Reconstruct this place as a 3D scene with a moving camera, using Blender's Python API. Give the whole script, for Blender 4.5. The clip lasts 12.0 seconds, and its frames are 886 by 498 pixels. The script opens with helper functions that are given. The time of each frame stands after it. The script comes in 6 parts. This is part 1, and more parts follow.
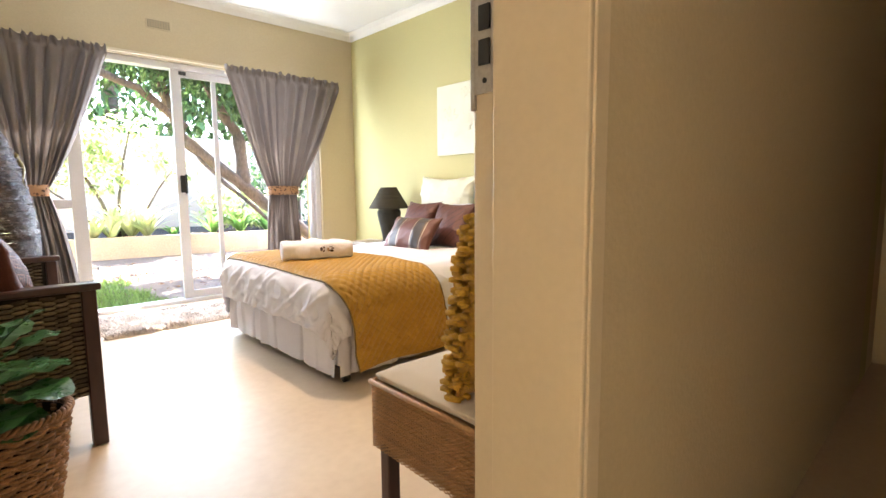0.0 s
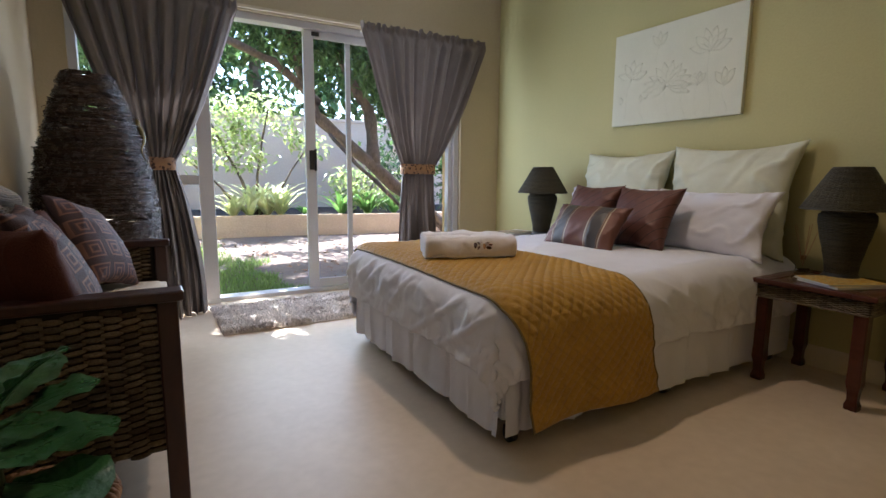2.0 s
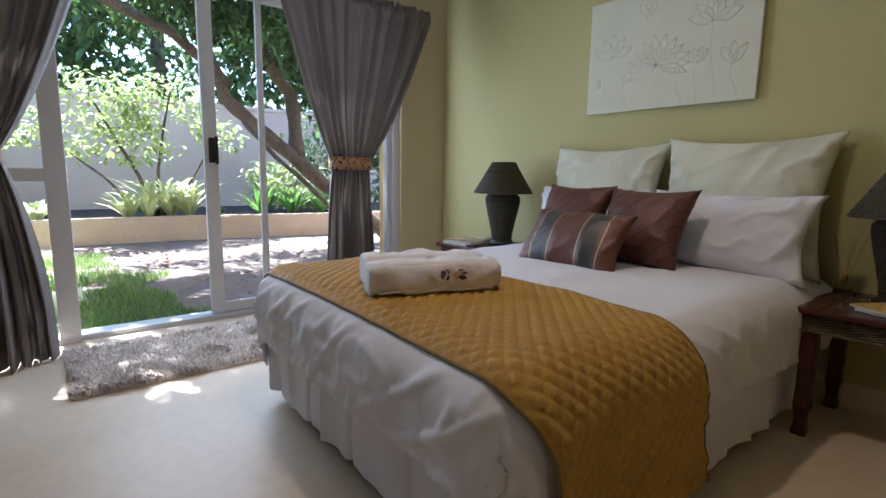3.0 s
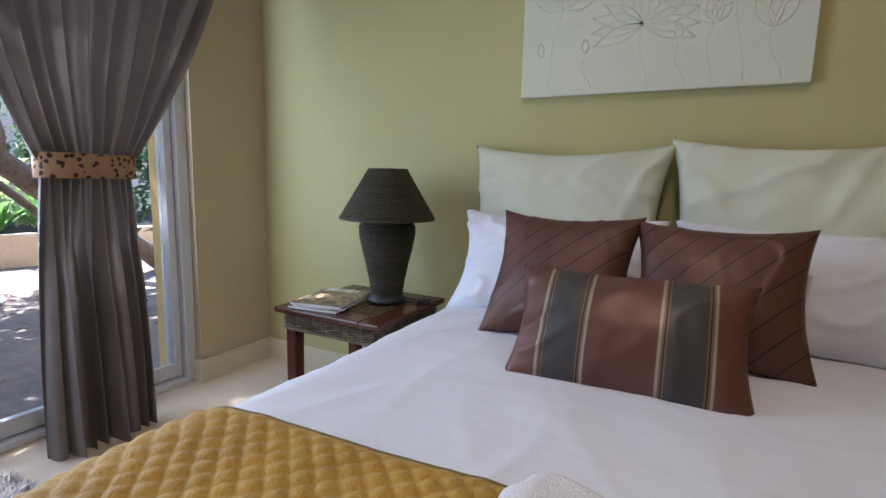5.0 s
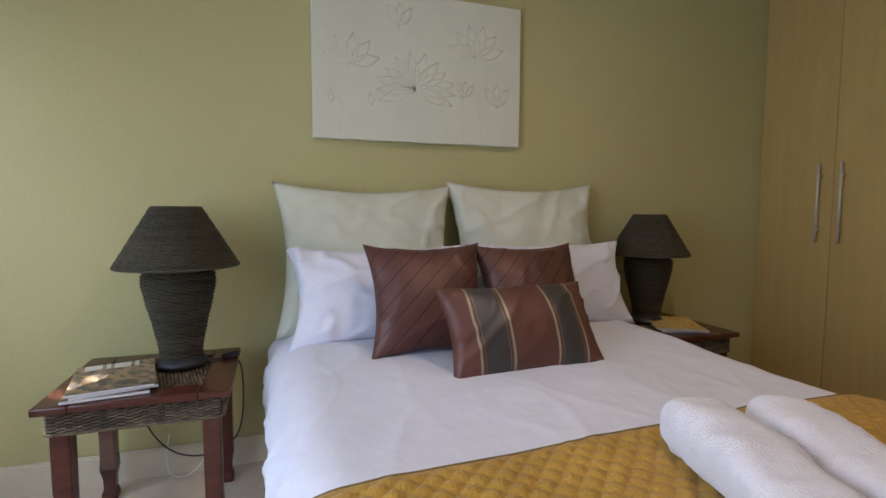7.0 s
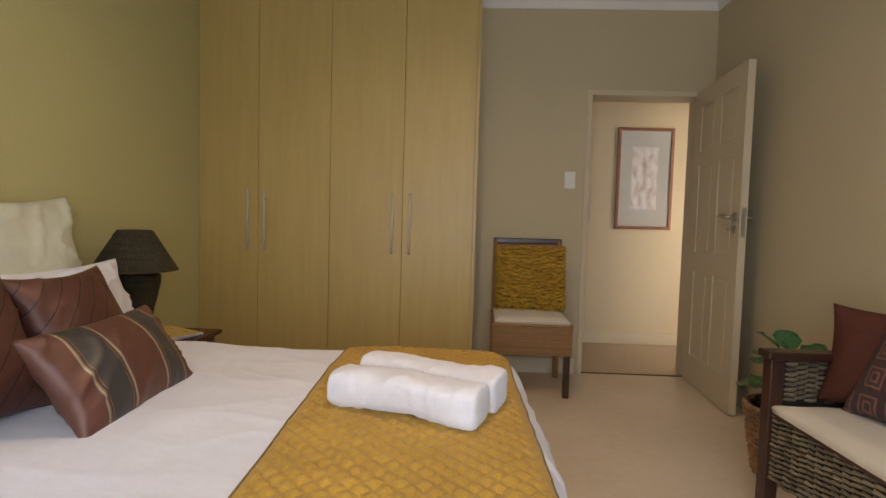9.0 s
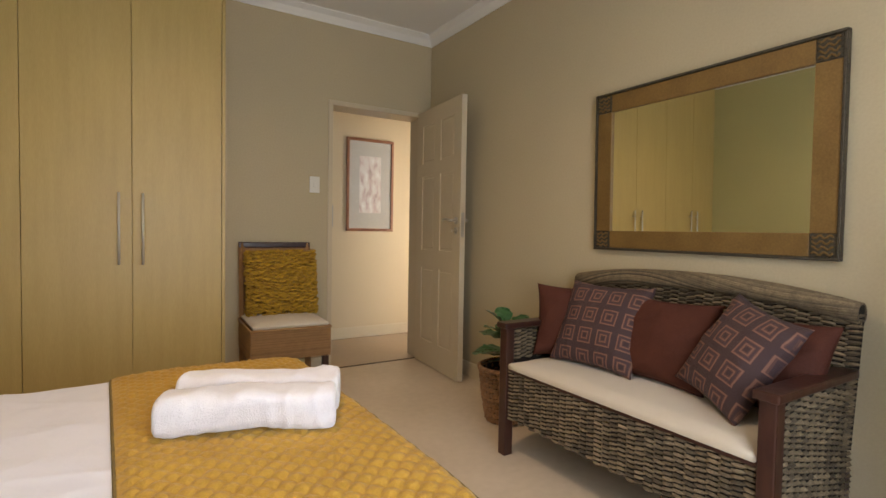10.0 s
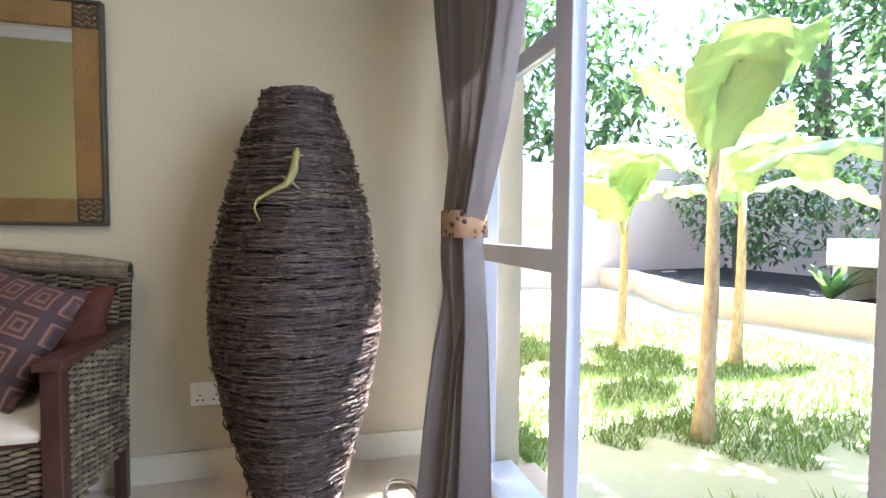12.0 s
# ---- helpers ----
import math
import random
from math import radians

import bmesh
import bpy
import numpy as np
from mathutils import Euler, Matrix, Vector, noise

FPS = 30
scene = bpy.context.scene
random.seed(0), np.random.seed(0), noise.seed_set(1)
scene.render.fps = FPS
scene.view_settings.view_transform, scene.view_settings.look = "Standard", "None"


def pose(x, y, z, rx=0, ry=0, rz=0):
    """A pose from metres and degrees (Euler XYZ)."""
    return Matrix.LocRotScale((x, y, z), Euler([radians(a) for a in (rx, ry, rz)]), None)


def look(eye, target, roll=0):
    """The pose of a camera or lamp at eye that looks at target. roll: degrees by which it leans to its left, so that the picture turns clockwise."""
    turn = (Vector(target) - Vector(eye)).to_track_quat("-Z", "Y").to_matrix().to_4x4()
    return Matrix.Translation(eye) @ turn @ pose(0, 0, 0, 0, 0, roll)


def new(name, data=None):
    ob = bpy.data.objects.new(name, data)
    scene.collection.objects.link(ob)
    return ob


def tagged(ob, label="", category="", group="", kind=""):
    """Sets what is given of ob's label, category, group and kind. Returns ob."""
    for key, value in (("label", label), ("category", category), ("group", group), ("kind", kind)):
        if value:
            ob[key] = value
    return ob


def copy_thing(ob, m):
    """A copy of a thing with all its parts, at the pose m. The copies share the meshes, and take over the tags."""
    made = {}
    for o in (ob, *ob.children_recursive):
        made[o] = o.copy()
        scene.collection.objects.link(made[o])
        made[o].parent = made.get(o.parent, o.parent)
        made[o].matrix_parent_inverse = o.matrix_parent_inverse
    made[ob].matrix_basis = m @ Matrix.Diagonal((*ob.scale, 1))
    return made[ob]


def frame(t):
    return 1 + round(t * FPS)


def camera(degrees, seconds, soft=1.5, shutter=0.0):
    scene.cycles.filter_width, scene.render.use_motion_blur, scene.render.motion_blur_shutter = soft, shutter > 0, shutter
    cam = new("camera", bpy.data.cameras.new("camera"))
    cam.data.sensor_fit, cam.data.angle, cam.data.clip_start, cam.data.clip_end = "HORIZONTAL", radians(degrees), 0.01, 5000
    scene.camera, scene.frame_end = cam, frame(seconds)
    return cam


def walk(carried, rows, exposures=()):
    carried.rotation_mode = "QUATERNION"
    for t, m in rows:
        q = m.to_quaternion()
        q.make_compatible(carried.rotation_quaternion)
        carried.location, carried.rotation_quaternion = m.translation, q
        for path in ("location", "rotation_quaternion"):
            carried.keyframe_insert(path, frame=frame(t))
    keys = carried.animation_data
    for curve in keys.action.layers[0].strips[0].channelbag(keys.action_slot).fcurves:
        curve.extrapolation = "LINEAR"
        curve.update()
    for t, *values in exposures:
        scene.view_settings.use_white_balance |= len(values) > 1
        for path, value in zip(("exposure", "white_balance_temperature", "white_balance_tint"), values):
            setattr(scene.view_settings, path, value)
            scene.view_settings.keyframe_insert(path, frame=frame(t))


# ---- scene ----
cam = camera(83.1, 12.0)

PATH = [
    (0, (0.284, -0.512, 0.969), (1.648, 0.933, 0.743), -0.5),
    (0.5, (0.328, -0.418, 0.925), (1.34, 1.287, 0.667), -0.4),
    (1, (0.37, -0.24, 0.913), (1.256, 1.532, 0.644), -0.4),
    (1.5, (0.443, 0.044, 0.941), (1.332, 1.813, 0.656), 0.0),
    (2, (0.571, 0.321, 0.934), (1.563, 2.034, 0.65), 0.5),
    (2.5, (0.736, 0.643, 0.936), (1.859, 2.272, 0.644), 0.7),
    (3, (0.881, 0.985, 0.935), (2.101, 2.542, 0.64), 0.9),
    (3.2, (0.943, 1.121, 0.936), (2.214, 2.637, 0.643), 1.0),
    (4.8, (1.484, 2.068, 0.984), (3.168, 3.107, 0.695), 1.4),
    (5, (1.545, 2.187, 0.987), (3.295, 3.115, 0.706), 1.4),
    (5.5, (1.635, 2.406, 1.01), (3.525, 3.014, 0.762), 1.4),
    (6, (1.565, 2.621, 1.017), (3.547, 2.786, 0.81), 1.6),
    (6.5, (1.41, 2.824, 1.014), (3.382, 2.544, 0.834), 1.3),
    (6.7, (1.348, 2.888, 0.998), (3.299, 2.482, 0.836), 0.7),
    (8.3, (1.483, 3.568, 1.089), (2.403, 1.799, 0.941), 1.9),
    (8.5, (1.547, 3.602, 1.082), (2.244, 1.732, 0.951), 1.7),
    (9, (1.728, 3.62, 1.07), (1.806, 1.624, 0.963), 1.6),
    (9.5, (1.908, 3.64, 1.065), (1.379, 1.713, 0.98), 1.4),
    (10, (2.107, 3.64, 1.07), (1.056, 1.94, 0.998), 1.0),
    (10.5, (2.228, 3.596, 1.045), (0.729, 2.273, 0.983), 0.8),
    (11, (2.284, 3.533, 1.018), (0.47, 2.692, 0.966), 0.8),
    (11.5, (2.214, 3.547, 1.023), (0.223, 3.37, 0.947), 0.4),
    (12, (2.115, 3.6, 0.995), (0.186, 4.121, 0.907), 0.5),
]
walk(cam, [(t, look(eye, target, roll)) for t, eye, target, roll in PATH],
     exposures=[(0, 4.4, 6000, 14), (0.5, 3.5, 5950, 14), (1.0, 3.0, 5850, 14), (2.0, 2.7, 5500, 14), (3.2, 2.55, 5250, 12), (5.0, 2.63, 5250, 13), (6.5, 2.52, 5400, 17), (8.5, 2.76, 6250, 14), (10.0, 3.08, 6550, 14), (11.3, 3.62, 6300, 14), (12, 3.25, 5450, 15)])

# ---- world, sun, exposure ----
SUN_EL, SUN_AZ = 58.0, -10.0
world = bpy.data.worlds.new("sky")
scene.world = world
world.use_nodes = True
sky = world.node_tree.nodes.new("ShaderNodeTexSky")
sky.sky_type, sky.sun_disc = "NISHITA", False
sky.sun_elevation, sky.sun_rotation = radians(SUN_EL), radians(SUN_AZ)
world.node_tree.links.new(sky.outputs["Color"], world.node_tree.nodes["Background"].inputs["Color"])
world.node_tree.nodes["Background"].inputs["Strength"].default_value = 0.15
sun = new("sun", bpy.data.lights.new("sun", "SUN"))
sun.data.energy, sun.data.angle, sun.data.color = 5.0, radians(0.6), (1.0, 0.95, 0.86)
sd = Vector((math.sin(radians(SUN_AZ)) * math.cos(radians(SUN_EL)), math.cos(radians(SUN_AZ)) * math.cos(radians(SUN_EL)), math.sin(radians(SUN_EL))))
sun.matrix_world = look(sd * 30 + Vector((2, 4, 0)), (2, 4, 0))


def area(name, eye, target, w, h, energy, colour):
    ob = new(name, bpy.data.lights.new(name, "AREA"))
    ob.data.shape, ob.data.size, ob.data.size_y = "RECTANGLE", w, h
    ob.data.energy, ob.data.color = energy, colour
    ob.matrix_world = look(eye, target)
    return ob


# daylight of the corridor's own glazed opening
area("corridor_window_light", (-0.86, -0.155, 1.15), (-0.86, -1.0, 1.15), 0.60, 1.80, 2.1, (1.0, 0.89, 0.76))
# the sky's light in the glazed opening
area("opening_sky_light", (1.98, 4.272, 1.28), (1.98, 0, 1.28), 1.90, 1.50, 7.0, (0.84, 0.92, 1.0))

# bulb of the ceiling lamp that throws the soft shadows round bed and bench
bulb = new("ceiling_bulb", bpy.data.lights.new("ceiling_bulb", "SPOT"))
bulb.data.energy, bulb.data.color, bulb.data.shadow_soft_size = 8.5, (1.0, 0.72, 0.46), 0.05
bulb.data.spot_size, bulb.data.spot_blend = radians(158), 1.0
bulb.matrix_world = pose(1.85, 2.12, 2.62)


# ---- materials ----
def mat(name, c1, c2=None, scale=6.0, rough=0.6, bump=0.1, bscale=60.0, metal=0.0, island=0.0, spec=0.5, stretch=(1, 1, 1), sheen=0.0, random=0.0, coarse=0.5, detail=6.0):
    m = bpy.data.materials.new(name)
    m.use_nodes = True
    nt = m.node_tree
    n, l = nt.nodes, nt.links
    b = n["Principled BSDF"]
    c2 = c2 or tuple(v * 0.82 for v in c1)
    tc = n.new("ShaderNodeTexCoord")
    mp = n.new("ShaderNodeMapping")
    mp.inputs["Scale"].default_value = stretch
    l.new(tc.outputs["Object"], mp.inputs["Vector"])
    big = n.new("ShaderNodeTexNoise")
    big.inputs["Scale"].default_value, big.inputs["Detail"].default_value = scale, detail
    l.new(mp.outputs["Vector"], big.inputs["Vector"])
    fine = n.new("ShaderNodeTexNoise")
    fine.inputs["Scale"].default_value, fine.inputs["Detail"].default_value = bscale, 3.0
    l.new(mp.outputs["Vector"], fine.inputs["Vector"])
    both = n.new("ShaderNodeMath")
    both.operation = "MULTIPLY_ADD"
    l.new(fine.outputs["Fac"], both.inputs[0])
    both.inputs[1].default_value = 1 - coarse
    half = n.new("ShaderNodeMath")
    half.operation = "MULTIPLY"
    l.new(big.outputs["Fac"], half.inputs[0])
    half.inputs[1].default_value = coarse
    l.new(half.outputs[0], both.inputs[2])
    ramp = n.new("ShaderNodeValToRGB")
    ramp.color_ramp.elements[0].position, ramp.color_ramp.elements[1].position = 0.34, 0.66
    ramp.color_ramp.elements[0].color, ramp.color_ramp.elements[1].color = (*c2, 1), (*c1, 1)
    l.new(both.outputs[0], ramp.inputs["Fac"])
    col = ramp.outputs["Color"]
    for source, amount in (("island", island), ("random", random)):
        if amount:
            if source == "island":
                g = n.new("ShaderNodeNewGeometry").outputs["Random Per Island"]
            else:
                g = n.new("ShaderNodeObjectInfo").outputs["Random"]
            r = n.new("ShaderNodeMapRange")
            r.inputs["To Min"].default_value, r.inputs["To Max"].default_value = 1 - amount, 1 + amount * 0.6
            l.new(g, r.inputs["Value"])
            v = n.new("ShaderNodeHueSaturation")
            l.new(r.outputs["Result"], v.inputs["Value"])
            l.new(col, v.inputs["Color"])
            col = v.outputs["Color"]
    l.new(col, b.inputs["Base Color"])
    rr = n.new("ShaderNodeMapRange")
    rr.inputs["To Min"].default_value, rr.inputs["To Max"].default_value = rough * 0.85, min(1.0, rough * 1.15)
    l.new(big.outputs["Fac"], rr.inputs["Value"])
    l.new(rr.outputs["Result"], b.inputs["Roughness"])
    b.inputs["Metallic"].default_value = metal
    b.inputs["Specular IOR Level"].default_value = spec
    b.inputs["Sheen Weight"].default_value = sheen
    if bump:
        bp = n.new("ShaderNodeBump")
        bp.inputs["Strength"].default_value, bp.inputs["Distance"].default_value = bump, 0.01
        l.new(fine.outputs["Fac"], bp.inputs["Height"])
        l.new(bp.outputs["Normal"], b.inputs["Normal"])
    return m


def tinted(m, make):
    """Lays a pattern into the base colour: make(nodes, links, position, colour) returns the new colour."""
    n, l = m.node_tree.nodes, m.node_tree.links
    b = n["Principled BSDF"]
    old = b.inputs["Base Color"].links[0].from_socket
    tc = n.new("ShaderNodeTexCoord")
    xyz = n.new("ShaderNodeSeparateXYZ")
    l.new(tc.outputs["Object"], xyz.inputs[0])
    l.new(make(n, l, xyz, old), b.inputs["Base Color"])
    return m


def calc(n, l, op, a, b=None, c=None):
    k = n.new("ShaderNodeMath")
    k.operation = op
    for i, v in enumerate((a, b, c)):
        if v is None:
            continue
        if isinstance(v, (int, float)):
            k.inputs[i].default_value = v
        else:
            l.new(v, k.inputs[i])
    return k.outputs[0]


def mixed(n, l, fac, a, b):
    k = n.new("ShaderNodeMix")
    k.data_type = "RGBA"
    l.new(fac, k.inputs["Factor"])
    for i, v in ((6, a), (7, b)):
        if isinstance(v, tuple):
            k.inputs[i].default_value = (*v, 1)
        else:
            l.new(v, k.inputs[i])
    return k.outputs[2]


M_WALL = mat("cream_wall_paint", (0.53, 0.445, 0.29), (0.485, 0.405, 0.262), 1.5, 0.75, 0.12, 90)
# Same cream paint, with yellow-green bounce light from the garden put into it.
M_HEAD = mat("cream_wall_green_bounce", (0.50, 0.458, 0.212), (0.465, 0.422, 0.192), 1.5, 0.7, 0.12, 90)
M_HALL = mat("hall_wall_paint", (0.70, 0.60, 0.41), (0.65, 0.55, 0.38), 1.5, 0.75, 0.1, 90)
M_OUT = mat("ochre_outer_plaster", (0.62, 0.42, 0.17), (0.52, 0.34, 0.13), 1.2, 0.9, 0.4, 40)
M_CEIL = mat("white_ceiling_paint", (0.80, 0.79, 0.75), (0.77, 0.76, 0.72), 2, 0.8, 0.05, 90)
M_TRIM = mat("cream_gloss_trim", (0.70, 0.62, 0.46), (0.66, 0.58, 0.42), 3, 0.4, 0.04, 50)
M_DOORP = mat("cream_door_paint", (0.60, 0.51, 0.36), (0.565, 0.48, 0.335), 3, 0.42, 0.05, 70)
M_FLOOR = mat("cream_screed_floor", (0.70, 0.58, 0.44), (0.58, 0.465, 0.335), 1.6, 0.42, 0.05, 22, coarse=0.7, spec=0.4)
M_HALLFLOOR = mat("hall_floor", (0.46, 0.35, 0.24), (0.40, 0.30, 0.20), 2, 0.3, 0.03, 30)
M_MAPLE = mat("yellow_maple_veneer", (0.48, 0.35, 0.125), (0.42, 0.30, 0.10), 5, 0.42, 0.03, 60, stretch=(6, 6, 0.5))
M_GAP = mat("dark_gap", (0.10, 0.075, 0.04), None, 5, 0.8, 0)
M_ALU = mat("white_powder_coated_aluminium", (0.64, 0.64, 0.67), (0.58, 0.58, 0.61), 4, 0.35, 0.02, 80)
M_STEEL = mat("brushed_steel", (0.55, 0.53, 0.50), (0.42, 0.40, 0.38), 20, 0.32, 0.05, 200, metal=1.0)
M_HANDLE = mat("satin_nickel", (0.60, 0.57, 0.50), (0.54, 0.51, 0.44), 20, 0.4, 0.03, 200, metal=0.35)
M_BLACK = mat("black_plastic", (0.02, 0.02, 0.022), (0.012, 0.012, 0.012), 10, 0.4, 0.02)
M_WHITEP = mat("white_plastic", (0.78, 0.76, 0.70), (0.74, 0.72, 0.66), 8, 0.35, 0.0)
M_LINEN = mat("white_cotton", (0.74, 0.735, 0.80), (0.69, 0.685, 0.75), 5, 0.85, 0.40, 13, sheen=0.08, coarse=0.8)
M_EURO = mat("cream_cotton", (0.62, 0.625, 0.50), (0.57, 0.575, 0.455), 5, 0.85, 0.40, 13, sheen=0.08, coarse=0.8)
M_TERRY = mat("white_terry_towel", (0.86, 0.825, 0.86), (0.77, 0.735, 0.77), 40, 0.95, 0.5, 320, sheen=0.4)
M_MUSTARD = mat("mustard_velvet", (0.50, 0.285, 0.025), (0.36, 0.19, 0.013), 9, 0.7, 0.35, 180, sheen=0.16)
M_MUSTYARN = mat("mustard_yarn", (0.62, 0.37, 0.025), (0.44, 0.24, 0.012), 30, 0.9, 0.7, 300, sheen=0.05, island=0.25)
M_BROWN = mat("brown_satin", (0.050, 0.018, 0.014), (0.034, 0.012, 0.010), 8, 0.42, 0.22, 24, sheen=0.0)
M_PLAINCUSH = mat("rust_brown_cloth", (0.098, 0.032, 0.020), (0.064, 0.020, 0.013), 8, 0.7, 0.35, 240, spec=0.15)
M_DARKWOOD = mat("dark_stained_wood", (0.060, 0.022, 0.014), (0.030, 0.011, 0.008), 6, 0.32, 0.1, 40, stretch=(1, 1, 0.25))
M_REDWOOD = mat("red_mahogany_wood", (0.098, 0.026, 0.015), (0.050, 0.013, 0.008), 7, 0.24, 0.08, 40, stretch=(1, 0.3, 1))
M_WEAVE = mat("dark_seagrass_weave", (0.27, 0.205, 0.120), (0.11, 0.078, 0.045), 40, 0.7, 0.5, 220, island=0.55)
# Near-black sheets behind the weaves: shade between strands put into colour.
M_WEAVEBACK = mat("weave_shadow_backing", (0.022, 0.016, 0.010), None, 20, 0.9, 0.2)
M_WICKERDARK = mat("dark_lamp_wicker", (0.092, 0.074, 0.036), (0.034, 0.027, 0.013), 60, 0.5, 0.4, 200, island=0.4)
M_RATTAN = mat("honey_rattan", (0.46, 0.265, 0.115), (0.31, 0.165, 0.065), 25, 0.55, 0.4, 180, island=0.25)
M_BASKET = mat("brown_willow", (0.42, 0.225, 0.10), (0.20, 0.10, 0.045), 25, 0.5, 0.4, 160, island=0.3)
M_TWIG = mat("dark_vine_twigs", (0.120, 0.075, 0.055), (0.040, 0.026, 0.021), 30, 0.27, 0.5, 220, island=0.6, spec=0.6)
M_CURTAIN = mat("taupe_curtain_cloth", (0.20, 0.165, 0.145), (0.165, 0.135, 0.118), 12, 0.85, 0.5, 420, sheen=0.05)
M_RUG = mat("grey_shag_pile", (0.82, 0.72, 0.64), (0.58, 0.49, 0.42), 14, 0.95, 0.6, 200, island=0.35, sheen=0.2)
M_GOLD = mat("aged_gold_frame", (0.25, 0.15, 0.045), (0.17, 0.095, 0.028), 9, 0.45, 0.12, 120, metal=0.25)
M_PEWTER = mat("carved_pewter", (0.10, 0.085, 0.06), (0.05, 0.042, 0.03), 60, 0.45, 0.4, 160, metal=0.5)
M_CANVAS = mat("white_textured_canvas", (0.68, 0.68, 0.56), (0.63, 0.63, 0.51), 10, 0.85, 0.15, 160)
M_LEAFDARK = mat("rubber_plant_leaf", (0.060, 0.175, 0.055), (0.032, 0.105, 0.035), 18, 0.28, 0.25, 60, island=0.3)
M_SOIL = mat("potting_soil", (0.03, 0.022, 0.015), (0.015, 0.011, 0.008), 60, 0.95, 0.9, 120)
M_STEM = mat("green_stem", (0.10, 0.12, 0.04), (0.07, 0.08, 0.03), 30, 0.6, 0.2)
M_SEATC = mat("cream_seat_cloth", (0.66, 0.58, 0.46), (0.60, 0.52, 0.41), 8, 0.85, 0.4, 300, sheen=0.2)
M_BARK = mat("grey_brown_bark", (0.155, 0.118, 0.088), (0.062, 0.046, 0.034), 9, 0.95, 1.0, 40, stretch=(1, 1, 0.4))
M_CROWN = mat("tree_leaves", (0.120, 0.200, 0.060), (0.060, 0.115, 0.040), 6, 0.45, 0.2, 60, island=0.5)
M_SHRUB = mat("pale_shrub_leaves", (0.50, 0.56, 0.24), (0.30, 0.40, 0.13), 6, 0.35, 0.2, 60, island=0.4)
M_BANANA = mat("banana_leaf", (0.62, 0.74, 0.38), (0.48, 0.62, 0.26), 6, 0.4, 0.35, 50, stretch=(0.4, 6, 1), island=0.3)
M_BANSTEM = mat("banana_stem", (0.60, 0.50, 0.32), (0.36, 0.22, 0.11), 8, 0.7, 0.4, 50, stretch=(1, 1, 0.3))
M_GRASS = mat("lawn_grass", (0.27, 0.38, 0.10), (0.16, 0.26, 0.05), 2, 0.6, 0.2, 60, island=0.45)
M_GROUND = mat("bare_earth_ground", (0.215, 0.16, 0.125), (0.12, 0.088, 0.068), 1.1, 0.95, 0.8, 18)
M_PLANTER = mat("cream_garden_plaster", (0.58, 0.46, 0.33), (0.46, 0.36, 0.25), 2.5, 0.9, 0.5, 40)
M_GARDENWALL = mat("beige_boundary_plaster", (0.56, 0.46, 0.38), (0.49, 0.40, 0.33), 1.0, 0.92, 0.4, 30)
def leafy(m, amount):
    """Lets part of the light through a leaf or a cloth."""
    n, l = m.node_tree.nodes, m.node_tree.links
    b = n["Principled BSDF"]
    tr, mx = n.new("ShaderNodeBsdfTranslucent"), n.new("ShaderNodeMixShader")
    l.new(b.inputs["Base Color"].links[0].from_socket, tr.inputs["Color"])
    mx.inputs["Fac"].default_value = amount
    l.new(b.outputs["BSDF"], mx.inputs[1])
    l.new(tr.outputs["BSDF"], mx.inputs[2])
    l.new(mx.outputs["Shader"], n["Material Output"].inputs["Surface"])
    return m


leafy(M_CURTAIN, 0.07)
for leaf in (M_CROWN, M_SHRUB, M_BANANA, M_GRASS):
    leafy(leaf, 0.45)
M_PAPER = mat("magazine_paper", (0.72, 0.71, 0.68), (0.62, 0.61, 0.58), 50, 0.6, 0.1, stretch=(1, 1, 30))
M_GLASS = bpy.data.materials.new("clear_glass")
M_GLASS.use_nodes = True
g = M_GLASS.node_tree.nodes["Principled BSDF"]
g.inputs["Base Color"].default_value = (1, 1, 1, 1)
g.inputs["Transmission Weight"].default_value, g.inputs["Roughness"].default_value, g.inputs["IOR"].default_value = 1.0, 0.0, 1.05
M_PICGLASS = bpy.data.materials.new("picture_glass")
M_PICGLASS.use_nodes = True
g = M_PICGLASS.node_tree.nodes["Principled BSDF"]
g.inputs["Base Color"].default_value = (1, 1, 1, 1)
g.inputs["Transmission Weight"].default_value, g.inputs["Roughness"].default_value, g.inputs["IOR"].default_value = 1.0, 0.03, 1.5
M_MIRROR = bpy.data.materials.new("mirror_silver")
M_MIRROR.use_nodes = True
g = M_MIRROR.node_tree.nodes["Principled BSDF"]
g.inputs["Base Color"].default_value = (0.86, 0.87, 0.85, 1)
g.inputs["Metallic"].default_value, g.inputs["Roughness"].default_value = 1.0, 0.02


# ---- building helpers ----
def thing(name, label, category, at=(0, 0, 0), rz=0.0, group="", kind=""):
    ob = new(name)
    ob.matrix_world = pose(*at, 0, 0, rz)
    return tagged(ob, label, category, group, kind)


def part(name, bm, material, parent=None, label="", smooth=False, kind=""):
    me = bpy.data.meshes.new(name)
    if isinstance(bm, tuple):
        me.from_pydata(bm[0], [], bm[1])
        me.update()
    else:
        bmesh.ops.recalc_face_normals(bm, faces=bm.faces)
        bm.to_mesh(me)
        bm.free()
    me.materials.append(material)
    if smooth:
        me.polygons.foreach_set("use_smooth", [True] * len(me.polygons))
    ob = new(name, me)
    if parent is not None:
        ob.parent = parent
    return tagged(ob, label, "", "", kind)


def structure(name, bm, material, label, category, smooth=False):
    return tagged(part(name, bm, material, None, label, smooth), label, category, "", "structure")


